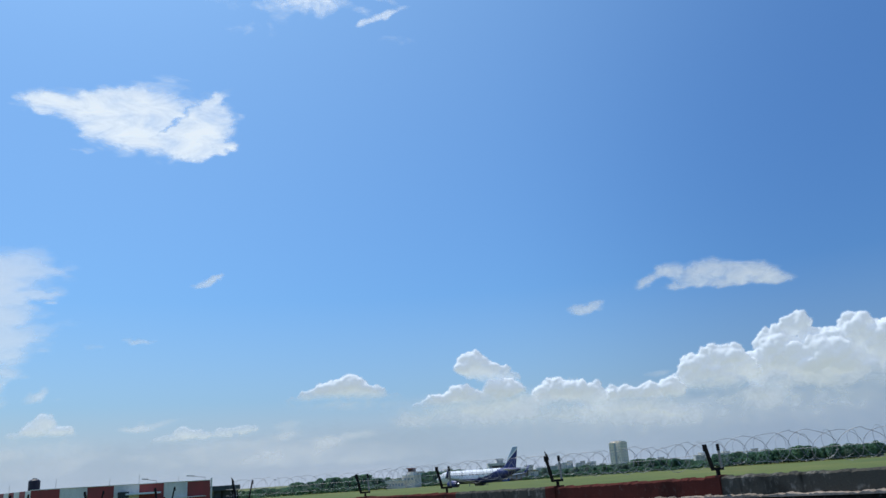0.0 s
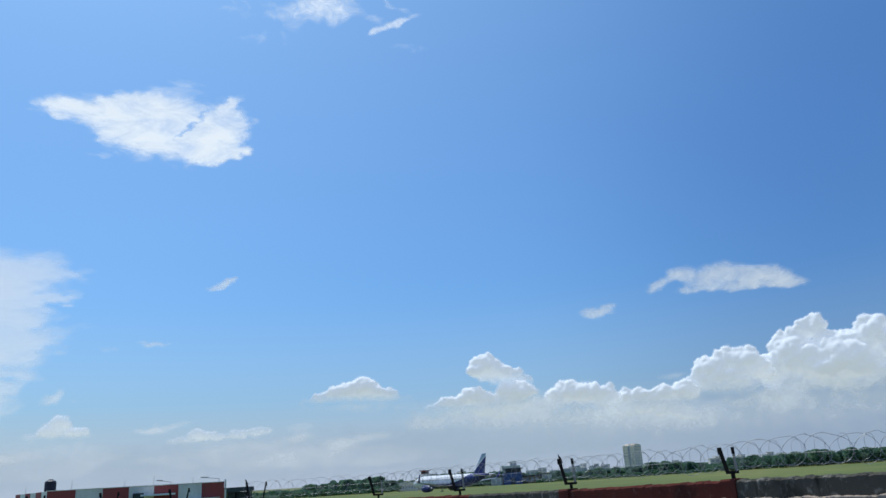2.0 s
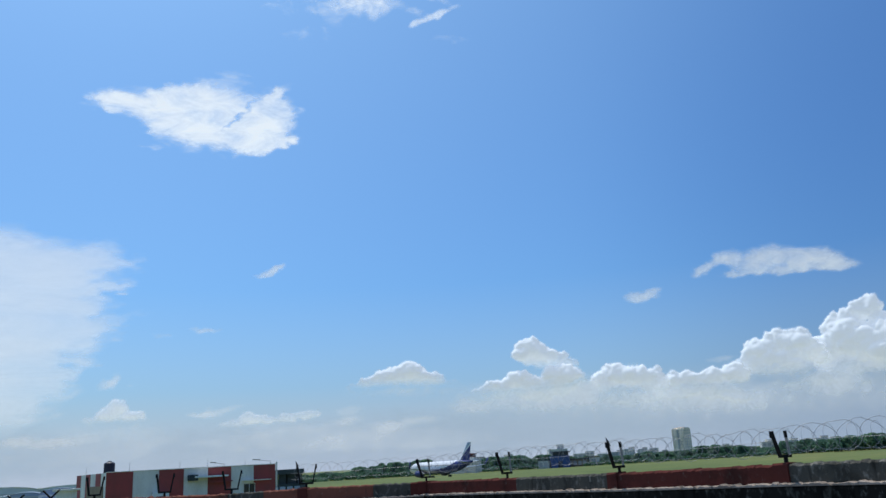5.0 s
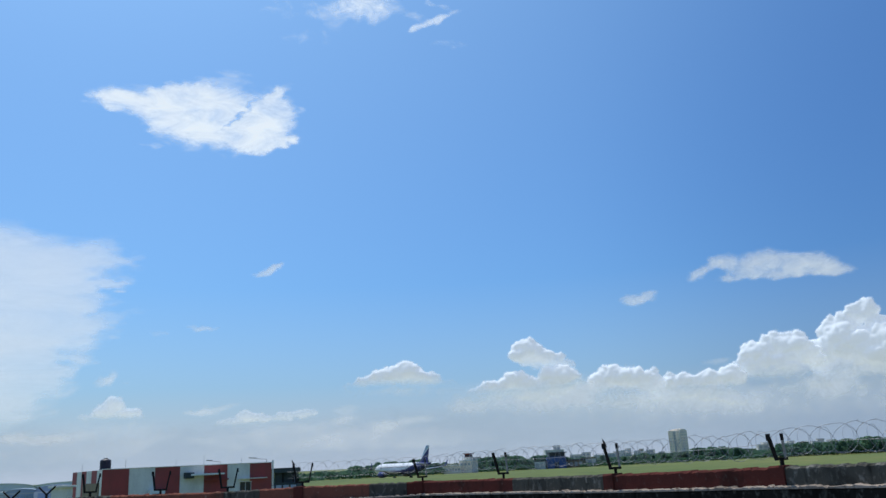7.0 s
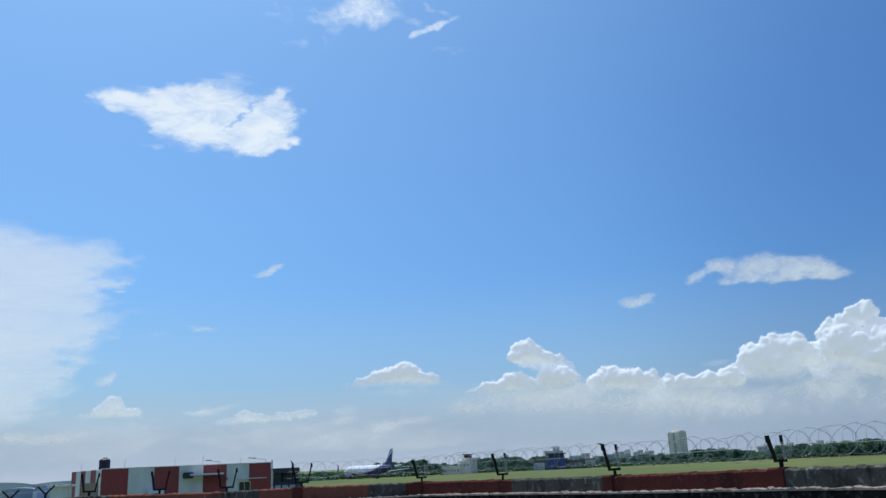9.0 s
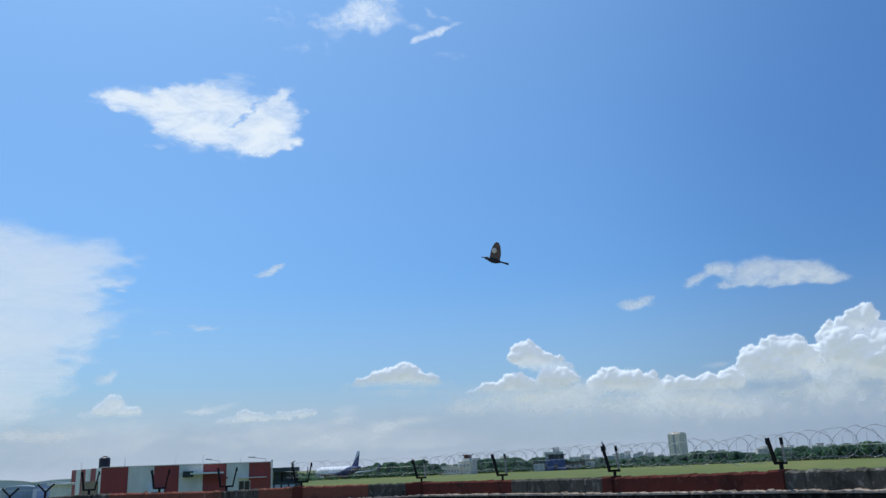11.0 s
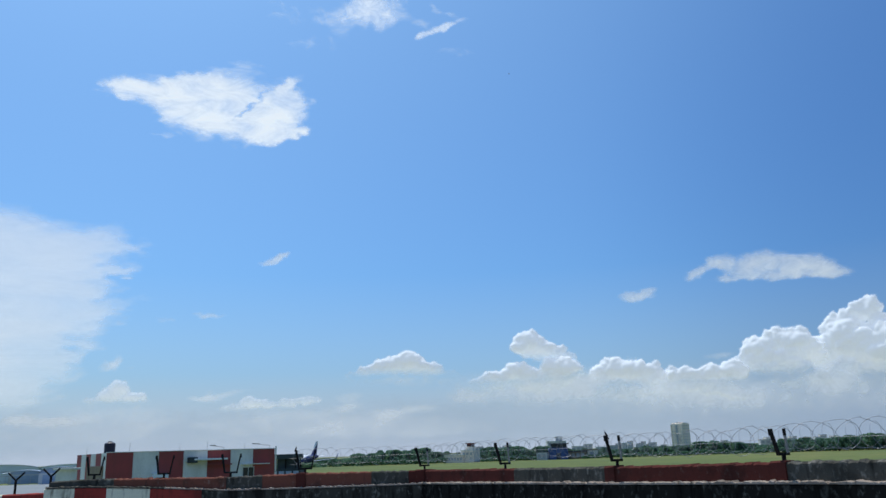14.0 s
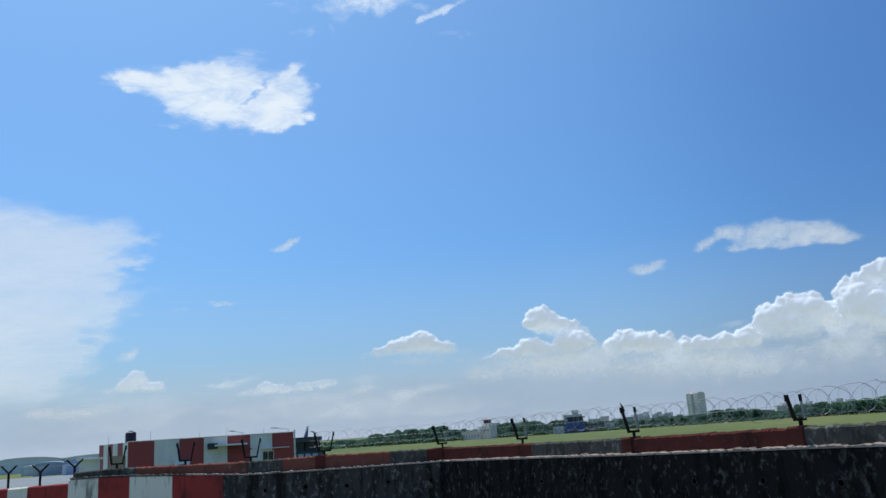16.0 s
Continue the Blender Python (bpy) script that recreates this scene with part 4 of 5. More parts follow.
def striped_building():
    """Local frame: x along the striped front, y back into the building, z up."""
    th = thing("striped_building", "low flat-roofed building painted in broad red and white stripes", "building", pose(*CORNER, 0, 0, B_TURN))
    n = 7
    w = F_LEN / n
    part("core", boxed(0.15, F_LEN - 0.15, 0.15, SIDE_LEN - 0.15, 0, B_H - 0.45), M_WHITEHOUSE, th)
    part("roof_slab", boxed(0.25, F_LEN - 0.25, 0.25, SIDE_LEN - 0.25, B_H - 0.45, B_H - 0.3), M_ROOF, th, "grey screed roof")
    for k in range(n):
        mat = M_REDHOUSE if k % 2 == 0 else M_WHITEHOUSE
        part("front_stripe", boxed(k * w + 0.004, (k + 1) * w - 0.004, 0, 0.2, 0, B_H, 0.02), mat, th, "red painted stripe" if k % 2 == 0 else "off-white painted stripe")
    ns = 6
    ws = SIDE_LEN / ns
    for k in range(ns):
        mat = M_WHITEHOUSE if k % 2 == 0 else M_REDHOUSE
        part("side_stripe", boxed(-0.004, 0.2, max(k * ws, 0.2) + 0.004, (k + 1) * ws - 0.004, 0, B_H, 0.02), mat, th, "off-white painted stripe" if k % 2 == 0 else "red painted stripe")
        part("far_stripe", boxed(F_LEN - 0.2, F_LEN + 0.004, max(k * ws, 0.2) + 0.004, (k + 1) * ws - 0.004, 0, B_H, 0.02), M_REDHOUSE if k % 2 == 0 else M_WHITEHOUSE, th)
    part("rear_wall", boxed(0, F_LEN, SIDE_LEN - 0.15, SIDE_LEN, 0, B_H), M_WHITEHOUSE, th)
    part("coping", boxed(-0.06, F_LEN + 0.06, -0.06, 0.26, B_H + 0.003, B_H + 0.09, 0.02), M_WHITEHOUSE, th, "thin pale coping")
    # tan rendered panel on the side wall
    part("panel", boxed(-0.12, -0.01, 1.2, 9.6, 1.6, B_H - 1.45, 0.02), M_TAN, th, "tan rendered panel")
    # windows in the front
    for x, z0, wd, ht in ((5.55 * w, 3.1, 1.45, 1.05),):
        win = part("window", boxed(x, x + wd, -0.03, 0.02, z0, z0 + ht), M_GLASS, th, "dark window")
        part("window_frame", boxed(x - 0.07, x + wd + 0.07, -0.05, 0.0, z0 + ht, z0 + ht + 0.07), M_WHITEHOUSE, win)
        part("window_sill", boxed(x - 0.1, x + wd + 0.1, -0.14, 0.0, z0 - 0.08, z0), M_WHITEHOUSE, win)
        for q in (0.0, 0.5, 1.0):
            part("mullion", boxed(x + q * wd - 0.03, x + q * wd + 0.03, -0.05, -0.028, z0, z0 + ht), M_WHITEHOUSE, win)
        part("hood", boxed(x - 0.2, x + wd + 2.0, -0.5, 0.0, z0 + ht + 0.35, z0 + ht + 0.45), M_WHITEHOUSE, th, "thin concrete window hood")
    # awning and duct over the door
    part("awning", boxed(3.35 * w, 4.75 * w, -1.1, 0.0, B_H - 1.15, B_H - 0.95, 0.03), M_PALEROOF, th, "white sheet awning")
    part("duct", boxed(3.15 * w, 3.5 * w, -0.9, 0.0, B_H - 1.45, B_H - 0.75, 0.04), M_CANVAS, th, "grey cooling unit")
    part("hood", boxed(4.0 * w, 5.0 * w, -0.55, 0.0, B_H - 1.8, B_H - 1.62, 0.02), M_REDHOUSE, th)
    part("sill_band", boxed(3.1 * w, 4.5 * w, -0.12, -0.004, 2.7, 2.85), M_TAN, th)
    # box unit in the second red stripe
    part("box_unit", boxed(1.75 * w, 2.35 * w, -0.8, 0.0, 2.2, 3.9, 0.03), M_PALEROOF, th, "pale box unit on the wall")
    part("vent", boxed(1.85 * w, 2.2 * w, -0.85, -0.79, 2.4, 3.4), M_GLASS, th, "dark grille")
    return th


striped_building()


def on_building(x, y, z):
    d = FRONT.normalized()
    return CORNER + d * x + Vector((-d.y, d.x, 0)) * y + Vector((0, 0, z))


def water_tank():
    p = on_building(1.6, 6.0, B_H - 0.3)
    th = thing("water_tank", "dark navy plastic rooftop water tank with a domed ribbed lid", "water tank", Matrix.Translation(p) @ Matrix.Diagonal((0.95, 0.95, 0.84, 1)))
    part("stand", boxed(-0.75, 0.75, -0.75, 0.75, 0, 0.35, 0.02), M_ROOF, th, "concrete stand")
    bm = bmesh.new()
    prof = [(0.62, 0.35), (0.66, 0.4)]
    for k in range(5):
        z = 0.45 + 0.26 * k
        prof += [(0.66, z), (0.68, z + 0.05), (0.68, z + 0.14), (0.66, z + 0.19)]
    prof += [(0.62, 1.78), (0.45, 1.9), (0.26, 1.96)]
    loft(bm, [[(r * math.cos(2 * math.pi * k / 24), r * math.sin(2 * math.pi * k / 24), z) for k in range(24)] for r, z in prof])
    part("barrel", bm, M_TANK, th, smooth=False)
    bm = bmesh.new()
    tube(bm, (0, 0, 1.955), (0, 0, 2.06), 0.27, 0.25, 20)
    part("lid", bm, M_TANK, th, "round screw lid")


water_tank()
for k, (x, h) in enumerate(((-0.0, 1.0), (2.2, 1.1), (8.0, 0.9), (11.4, 1.2), (16.2, 0.8))):
    p = on_building(x + 0.4, 0.6 if k else 13.0, B_H - 0.3)
    th = thing("roof_rod", "thin upright steel rod on the roof edge", "rod", Matrix.Translation(p), "rods on the roof")
    part("rod", tube(bmesh.new(), (0, 0, 0), (0.04, 0, h + 0.3), 0.026, 0.014, 6), M_GALV, th)
    part("foot", boxed(-0.1, 0.1, -0.1, 0.1, 0, 0.06, 0.01), M_ROOF, th)
for x, h, arm in ((13.9, 0.35, -1.4), (F_LEN - 0.45, 0.45, -1.9)):
    p = on_building(x, 0.6, B_H - 0.3)
    th = thing("roof_lamp", "grey lamp on an arm at the roof edge", "lamp", Matrix.Translation(p), "lamps on the roof")
    part("pole", tube(bmesh.new(), (0, 0, 0), (0, 0, h + 0.3), 0.035, 0.03, 8), M_GALV, th)
    bm = bmesh.new()
    d = FRONT.normalized()
    tube(bm, (0, 0, h + 0.28), d * arm + Vector((0, 0, h + 0.5)), 0.03, 0.025, 8)
    part("arm", bm, M_GALV, th)
    part("head", bar(bmesh.new(), d * arm * 0.75 + Vector((0, 0, h + 0.5)), d * arm * 1.25 + Vector((0, 0, h + 0.55)), 0.22, 0.1), M_GALV, th, "flat lamp head")


def downpipe():
    p = on_building(F_LEN + 0.12, -0.05, 0)
    th = thing("drain_pipe", "pale vertical drain pipe at the building corner", "pipe", Matrix.Translation(p))
    part("pipe", tube(bmesh.new(), (0, 0, 0), (0, 0, B_H + 0.3), 0.11, 0.11, 10), M_WHITEHOUSE, th)
    for z in (1.5, 3.5, 5.5):
        part("clip", tube(bmesh.new(), (0, 0, z), (0, 0, z + 0.08), 0.14, 0.14, 10), M_GALV, th)


downpipe()


def hut(x, y, w, d, h, turn):
    th = thing("white_hut", "narrow white-painted hut with a flat roof", "hut", pose(x, y, 0, 0, 0, turn))
    part("wall", boxed(-w / 2, w / 2, -d / 2, d / 2, 0, h - 0.2, 0.02), M_WHITEHOUSE, th)
    part("roof", boxed(-w / 2 - 0.25, w / 2 + 0.25, -d / 2 - 0.25, d / 2 + 0.25, h - 0.2, h, 0.03), M_WHITEHOUSE, th, "thin flat roof slab")
    part("door", boxed(-0.4, 0.4, -d / 2 - 0.03, -d / 2 + 0.02, 0, 2.0), M_TAN, th, "tan door")
    part("window", boxed(-0.35, 0.35, -d / 2 - 0.02, -d / 2 + 0.02, 2.9, 3.6), M_GLASS, th, "dark window")


hut(-38.6, 80.0, 1.5, 1.8, 4.9, 10)


def shelter(x, y, w, d, h, turn):
    th = thing("open_shelter", "dark grey-green shelter with a flat roof slab on posts", "shelter", pose(x, y, 0, 0, 0, turn))
    part("roof", boxed(-w * 0.36, w * 0.42, -d / 2, d / 2, h - 0.75, h, 0.04), M_CANVAS, th, "dark flat roof slab")
    part("body", boxed(-w / 2, w / 2, -d * 0.4, d * 0.4, 0, h * 0.62, 0.05), M_CANVAS, th, "dark sheeted lower storey")
    for sx in (-0.32, 0.0, 0.36):
        for sy in (-0.35, 0.35):
            part("post", tube(bmesh.new(), (sx * w, sy * d, h * 0.62), (sx * w, sy * d, h - 0.75), 0.1, 0.1, 8), M_IRON, th)
    part("screen", boxed(-w * 0.30, w * 0.34, -d * 0.3, d * 0.3, h * 0.62 + 0.003, h - 0.753, 0.02), M_CANVAS, th, "dark green screen under the roof")
    for k in range(4):
        part("panel", boxed(-w / 2 + (k + 0.12) * w / 4, -w / 2 + (k + 0.88) * w / 4, -d * 0.4 - 0.05, -d * 0.4, h * 0.32, h * 0.55, 0.02), M_BLUEROOF, th, "blue-grey panel")


shelter(-26.6, 128.0, 4.6, 4.0, 5.7, -4)


# ---------------------------------------------------------------- hangars and far buildings
def hangar(x, y, w, d, h, rise, turn, mat, label):
    th = thing("hangar", label, "hangar", pose(x, y, 0, 0, 0, turn), "hangars beyond the apron")
    bm = bmesh.new()
    arc = [(-w / 2 * math.cos(math.pi * k / 14), (h - rise) + rise * math.sin(math.pi * k / 14)) for k in range(15)]
    inner = [(a * 0.985, b - 0.12) for a, b in arc]
    sec = arc + inner[::-1]
    loft(bm, [[(a, yy, b) for a, b in sec] for yy in (-d / 2 - 0.3, d / 2 + 0.3)])
    part("roof", bm, mat, th)
    part("body", boxed(-w / 2 + 0.1, w / 2 - 0.1, -d / 2, d / 2, 0, h - rise), M_PALE, th, "grey sheet walls")
    bm = bmesh.new()
    g = [(a, b) for a, b in inner]
    loft(bm, [[(a * 0.98, yy, max(b - 0.05, h - rise)) for a, b in g] for yy in (-d / 2 + 0.05, -d / 2 + 0.25)])
    part("gable", bm, mat, th)
    for k in range(3):
        part("door", boxed(-w * 0.4 + k * w * 0.27, -w * 0.4 + (k + 0.94) * w * 0.27, -d / 2 - 0.08, -d / 2 - 0.01, 0, (h - rise) * 0.85), mat, th, "sliding door leaf")


hangar(-118.5, 242.0, 11.5, 20, 4.7, 1.7, 26, M_BLUEROOF, "hangar with a blue-grey arched roof")
hangar(-134.0, 252.0, 9.5, 20, 4.0, 1.2, 27, M_BLUEROOF, "low hangar with a grey arched roof")
hangar(-182.0, 322.0, 30.0, 25, 6.0, 2.6, 29, M_PALEROOF, "wide hangar with a pale curved roof")
for hx, hy, hw, hh, mt in ((-205.0, 432.0, 34.0, 5.6, M_PALEROOF), (-236.0, 415.0, 30.0, 5.2, M_BLUEROOF), (-262.0, 425.0, 34.0, 6.0, M_PALEROOF), (-178.0, 445.0, 24.0, 5.0, M_BLUEROOF)):
    hangar(hx, hy, hw, 30, hh, 2.0, 26, mt, "far hangar with a pale curved roof" if mt == M_PALEROOF else "far hangar with a blue-grey curved roof")
hangar(-145.0, 262.0, 7.0, 12, 3.2, 0.8, 28, M_PALEROOF, "small shed with a pale roof")


def block(name, x, y, w, d, h, storeys, cols, mat, label, category="building", turn=0.0, roof=None, z_win=0.55, parapet=0.5, group=""):
    """A plain built block with storeys of set-in windows on its front and sides, sills, a parapet and a stair head."""
    th = thing(name, label, category, pose(x, y, 0, 0, 0, turn), group)
    part("wall", boxed(-w / 2, w / 2, -d / 2, d / 2, 0, h), mat, th)
    part("roof", boxed(-w / 2 - 0.15, w / 2 + 0.15, -d / 2 - 0.15, d / 2 + 0.15, h + 0.003, h + parapet), roof or mat, th)
    sh = h / storeys
    cw = w / cols
    pane = bmesh.new()
    box(pane, -cw * 0.3, cw * 0.3, -0.06, 0.06, -sh * z_win / 2, sh * z_win / 2)
    first = part("window", pane, M_FARGLASS, th, "dim window", pose(-w / 2 + cw / 2, -d / 2, sh / 2))
    sill = boxed(-cw * 0.34, cw * 0.34, -0.25, 0.1, -sh * z_win / 2 - 0.12, -sh * z_win / 2)
    s1 = part("sill", sill, mat, first)
    for i in range(storeys):
        for j in range(cols):
            if i or j:
                o, s = first.copy(), s1.copy()
                for c in (o, s):
                    scene.collection.objects.link(c)
                s.parent = o
                o.matrix_basis = pose(-w / 2 + cw * (j + 0.5), -d / 2, sh * (i + 0.5))
    return th


def tower_block():
    th = block("tower_block", 252.4, 905.0, 15.4, 12.6, 27.0, 9, 6, M_FLAT, "weathered beige tower block of flats", "tower block", -52, z_win=0.24, group="")
    for i in range(9):
        for j in range(4):
            part("window", boxed(7.66, 7.76, -5.6 + 3.0 * j, -4.1 + 3.0 * j, 3 * i + 1.1, 3 * i + 1.9), M_FARGLASS, th, "dim window")
    for sx in (-5.2, 0.5, 5.4):
        part("stair_head", boxed(sx - 1.9, sx + 1.9, -4.5, 4.5, 27.503, 28.8 if sx != 0.5 else 29.4), M_FLAT, th, "stair and lift head on the roof")
    part("shaft", boxed(-1.1, 1.1, -6.65, -6.3, 0, 26.4), M_FARGLASS, th, "dark recessed stair shaft")
    for sx in (-7.3, -3.8, 4.0, 7.3):
        part("fin", boxed(sx - 0.3, sx + 0.3, -7.1, -6.3, 0, 26.9), M_FLAT, th, "upright concrete fin")


tower_block()


def terminal():
    th = thing("station_building", "low cream station building with a stepped look-out tower", "building", pose(3.0, 402.0, 0, 0, 0, -24) @ Matrix.Diagonal((0.82, 1, 0.78, 1)))
    part("wing", boxed(-9.5, 3.0, -4, 4, 0, 4.7), M_CREAM, th)
    part("roof", boxed(-9.8, 3.2, -4.3, 4.3, 4.703, 5.0), M_PALEROOF, th)
    for k in range(6):
        part("window", boxed(-8.8 + 1.9 * k, -7.7 + 1.9 * k, -4.08, -3.95, 1.6, 3.0), M_FARGLASS, th, "dim window")
    part("block", boxed(1.0, 9.2, -3, 5, 0, 7.4), M_CREAM, th)
    part("ledge", boxed(0.8, 9.4, -3.2, 5.2, 7.403, 7.7), M_PALEROOF, th)
    part("stair_tower", boxed(3.4, 7.4, -1.5, 3.5, 7.703, 9.6), M_CREAM, th)
    part("look_out", boxed(3.9, 6.9, -1.0, 3.0, 9.6, 11.4), M_REDROOF, th, "red-brown look-out cabin")
    part("glazing", boxed(3.85, 6.95, -1.05, 3.05, 10.2, 10.9), M_GLASS, th, "dark cabin glazing")
    part("cabin_roof", boxed(3.2, 7.6, -1.7, 3.7, 11.4, 11.85, 0.05), M_REDROOF, th, "red flat cabin roof")
    for k in range(3):
        part("window", boxed(2.0 + 2.4 * k, 3.3 + 2.4 * k, -3.08, -2.95, 4.6, 6.0), M_FARGLASS, th, "dim window")


terminal()


def blue_building():
    th = thing("blue_shed", "blue sheet-clad shed with a dark overhanging roof", "shed", pose(50.6, 402.0, 0, 0, 0, -3))
    part("wall", boxed(-4.6, 4.6, -4, 4, 0, 5.6), M_BLUESHED, th)
    part("upper_wall", boxed(-3.4, 4.2, -3.6, 3.6, 5.6, 7.2), M_DARKROOF, th, "dark upper storey")
    part("roof", boxed(-4.0, 5.0, -4.6, 4.6, 7.2, 7.7, 0.05), M_DARKROOF, th, "dark flat roof")
    for k in range(4):
        part("rib", boxed(-4.2 + 2.6 * k, -3.9 + 2.6 * k, -4.15, -4.0, 0, 5.5), M_BLUESHED, th)
    part("door", boxed(-1.2, 1.2, -4.06, -3.98, 0, 3.0), M_DARKROOF, th, "dark door")


blue_building()
block("low_house", 43.2, 401.0, 5.2, 6, 3.6, 1, 2, M_PALE, "low pale house with a grey roof", roof=M_DARKROOF, turn=-24, group="low houses by the field")
block("low_house", 60.6, 406.0, 9.6, 6, 3.4, 1, 4, M_TAN, "low tan house with a dark roof", roof=M_DARKROOF, turn=-24, group="low houses by the field")
block("low_house", 67.6, 408.0, 6.0, 6, 3.9, 1, 2, M_CREAM, "low cream-painted house with a tan roof", roof=M_TAN, turn=-24, group="low houses by the field")
block("white_house", 65.0, 525.0, 12.0, 10, 9.5, 3, 4, M_PALE, "white three-storey house with a roof turret", roof=M_PALE, group="white houses behind the trees")
block("white_house", 67.0, 526.0, 4.5, 4, 12.2, 4, 2, M_PALE, "narrow white stair tower", roof=M_PALE, group="white houses behind the trees")
for x, y, w, h, st, co in ((172.0, 800.0, 13.0, 11.5, 4, 4), (187.0, 806.0, 11.0, 10.2, 3, 4), (200.0, 830.0, 24.0, 9.0, 3, 7), (34.0, 560.0, 12.0, 9.5, 3, 4), (96.0, 600.0, 22.0, 8.5, 3, 7), (128.0, 640.0, 18.0, 8.2, 3, 6),
                          (148.0, 690.0, 16.0, 8.4, 3, 5), (212.0, 640.0, 18.0, 8.0, 3, 6), (232.0, 600.0, 16.0, 9.4, 3, 5), (300.0, 720.0, 18.0, 10.0, 3, 6), (345.0, 760.0, 20.0, 11.0, 3, 6),
                          (262.0, 560.0, 14.0, 8.5, 3, 4), (15.0, 600.0, 16.0, 9.0, 3, 5), (392.0, 800.0, 22.0, 9.0, 3, 6), (330.0, 640.0, 18.0, 9.2, 3, 5)):
    for dx, dy, fw, fh, tone in ((-0.24, 0.0, 0.42, 0.72, M_PALE), (0.16, 9.0, 0.30, 0.88, M_FLAT), (0.46, -7.0, 0.24, 0.60, M_PALE)):
        block("apartment_block", x + dx * w, y + dy, w * fw, 9, h * fh, max(2, round(st * fh)), max(2, round(co * fw)), tone, "pale flat-roofed apartment block among trees", "apartment block", -10 - 7 * (int(y + dy) % 3), roof=M_ROOF if (int(x) % 2) else M_PALE, group="pale blocks beyond the trees")


# ---------------------------------------------------------------- trees
def make_tree(seed, height, spread, mat):
    """Trunk, limbs and a crown of many small uneven clumps with gaps."""
    rng = random.Random(seed)
    th = thing("tree", "leafy green tree at the field's edge", "tree", None, "trees along the field")
    bm = bmesh.new()
    tube(bm, (0, 0, -0.05), (0.1, 0, height * 0.4), height * 0.03, height * 0.02, 7)
    tips = []
    for k in range(6):
        a = k * 1.05 + rng.uniform(-0.3, 0.3)
        tip = Vector((math.cos(a) * spread * 0.5, math.sin(a) * spread * 0.5, height * rng.uniform(0.55, 0.85)))
        tube(bm, (0.1, 0, height * 0.35), tip, height * 0.014, height * 0.005, 5)
        tips.append(tip)
    part("trunk", bm, M_BARK, th)
    verts, faces = [], []
    ico = bmesh.new()
    bmesh.ops.create_icosphere(ico, subdivisions=1, radius=1.0)
    iv = [v.co.copy() for v in ico.verts]
    ifc = [[v.index for v in f.verts] for f in ico.faces]
    ico.free()
    for k in range(46):
        u, a = rng.random(), rng.uniform(0, 2 * math.pi)
        zz = height * (0.10 + 0.88 * u ** 0.85)
        rr = spread * (0.55 + 0.45 * math.sin(a * 2 + seed)) * math.sqrt(max(0.05, 1 - ((zz / height - 0.5) / 0.55) ** 2)) * rng.uniform(0.3, 1.0)
        c = Vector((math.cos(a) * rr, math.sin(a) * rr, zz))
        s = height * rng.uniform(0.05, 0.12)
        o = len(verts)
        for v in iv:
            verts.append((c + Vector((v.x * s * rng.uniform(0.7, 1.3), v.y * s * rng.uniform(0.7, 1.3), v.z * s * rng.uniform(0.5, 1.0))))[:])
        faces += [[i + o for i in f] for f in ifc]
    for k in range(1500):
        u, a = rng.random(), rng.uniform(0, 2 * math.pi)
        zz = height * (0.22 + 0.82 * u ** 0.8)
        rr = spread * (0.6 + 0.5 * math.sin(a * 2 + seed)) * math.sqrt(max(0.08, 1 - ((zz / height - 0.55) / 0.52) ** 2)) * math.sqrt(rng.uniform(0.05, 1.25))
        c = Vector((math.cos(a) * rr, math.sin(a) * rr, zz))
        s = height * rng.uniform(0.022, 0.05)
        q = Euler((rng.uniform(0, 6), rng.uniform(0, 6), rng.uniform(0, 6))).to_matrix()
        o = len(verts)
        for v in ((-s, -s * 0.6, 0), (s, -s * 0.5, 0), (s * 0.8, s * 0.7, 0), (-s * 0.9, s * 0.6, 0)):
            verts.append((c + q @ Vector(v))[:])
        faces.append([o, o + 1, o + 2, o + 3])
    me = bpy.data.meshes.new("crown")
    me.from_pydata(verts, [], faces)
    me.polygons.foreach_set("use_smooth", [True] * len(faces))
    me.materials.append(mat)
    cr = new("crown", me)
    cr.parent = th
    return th


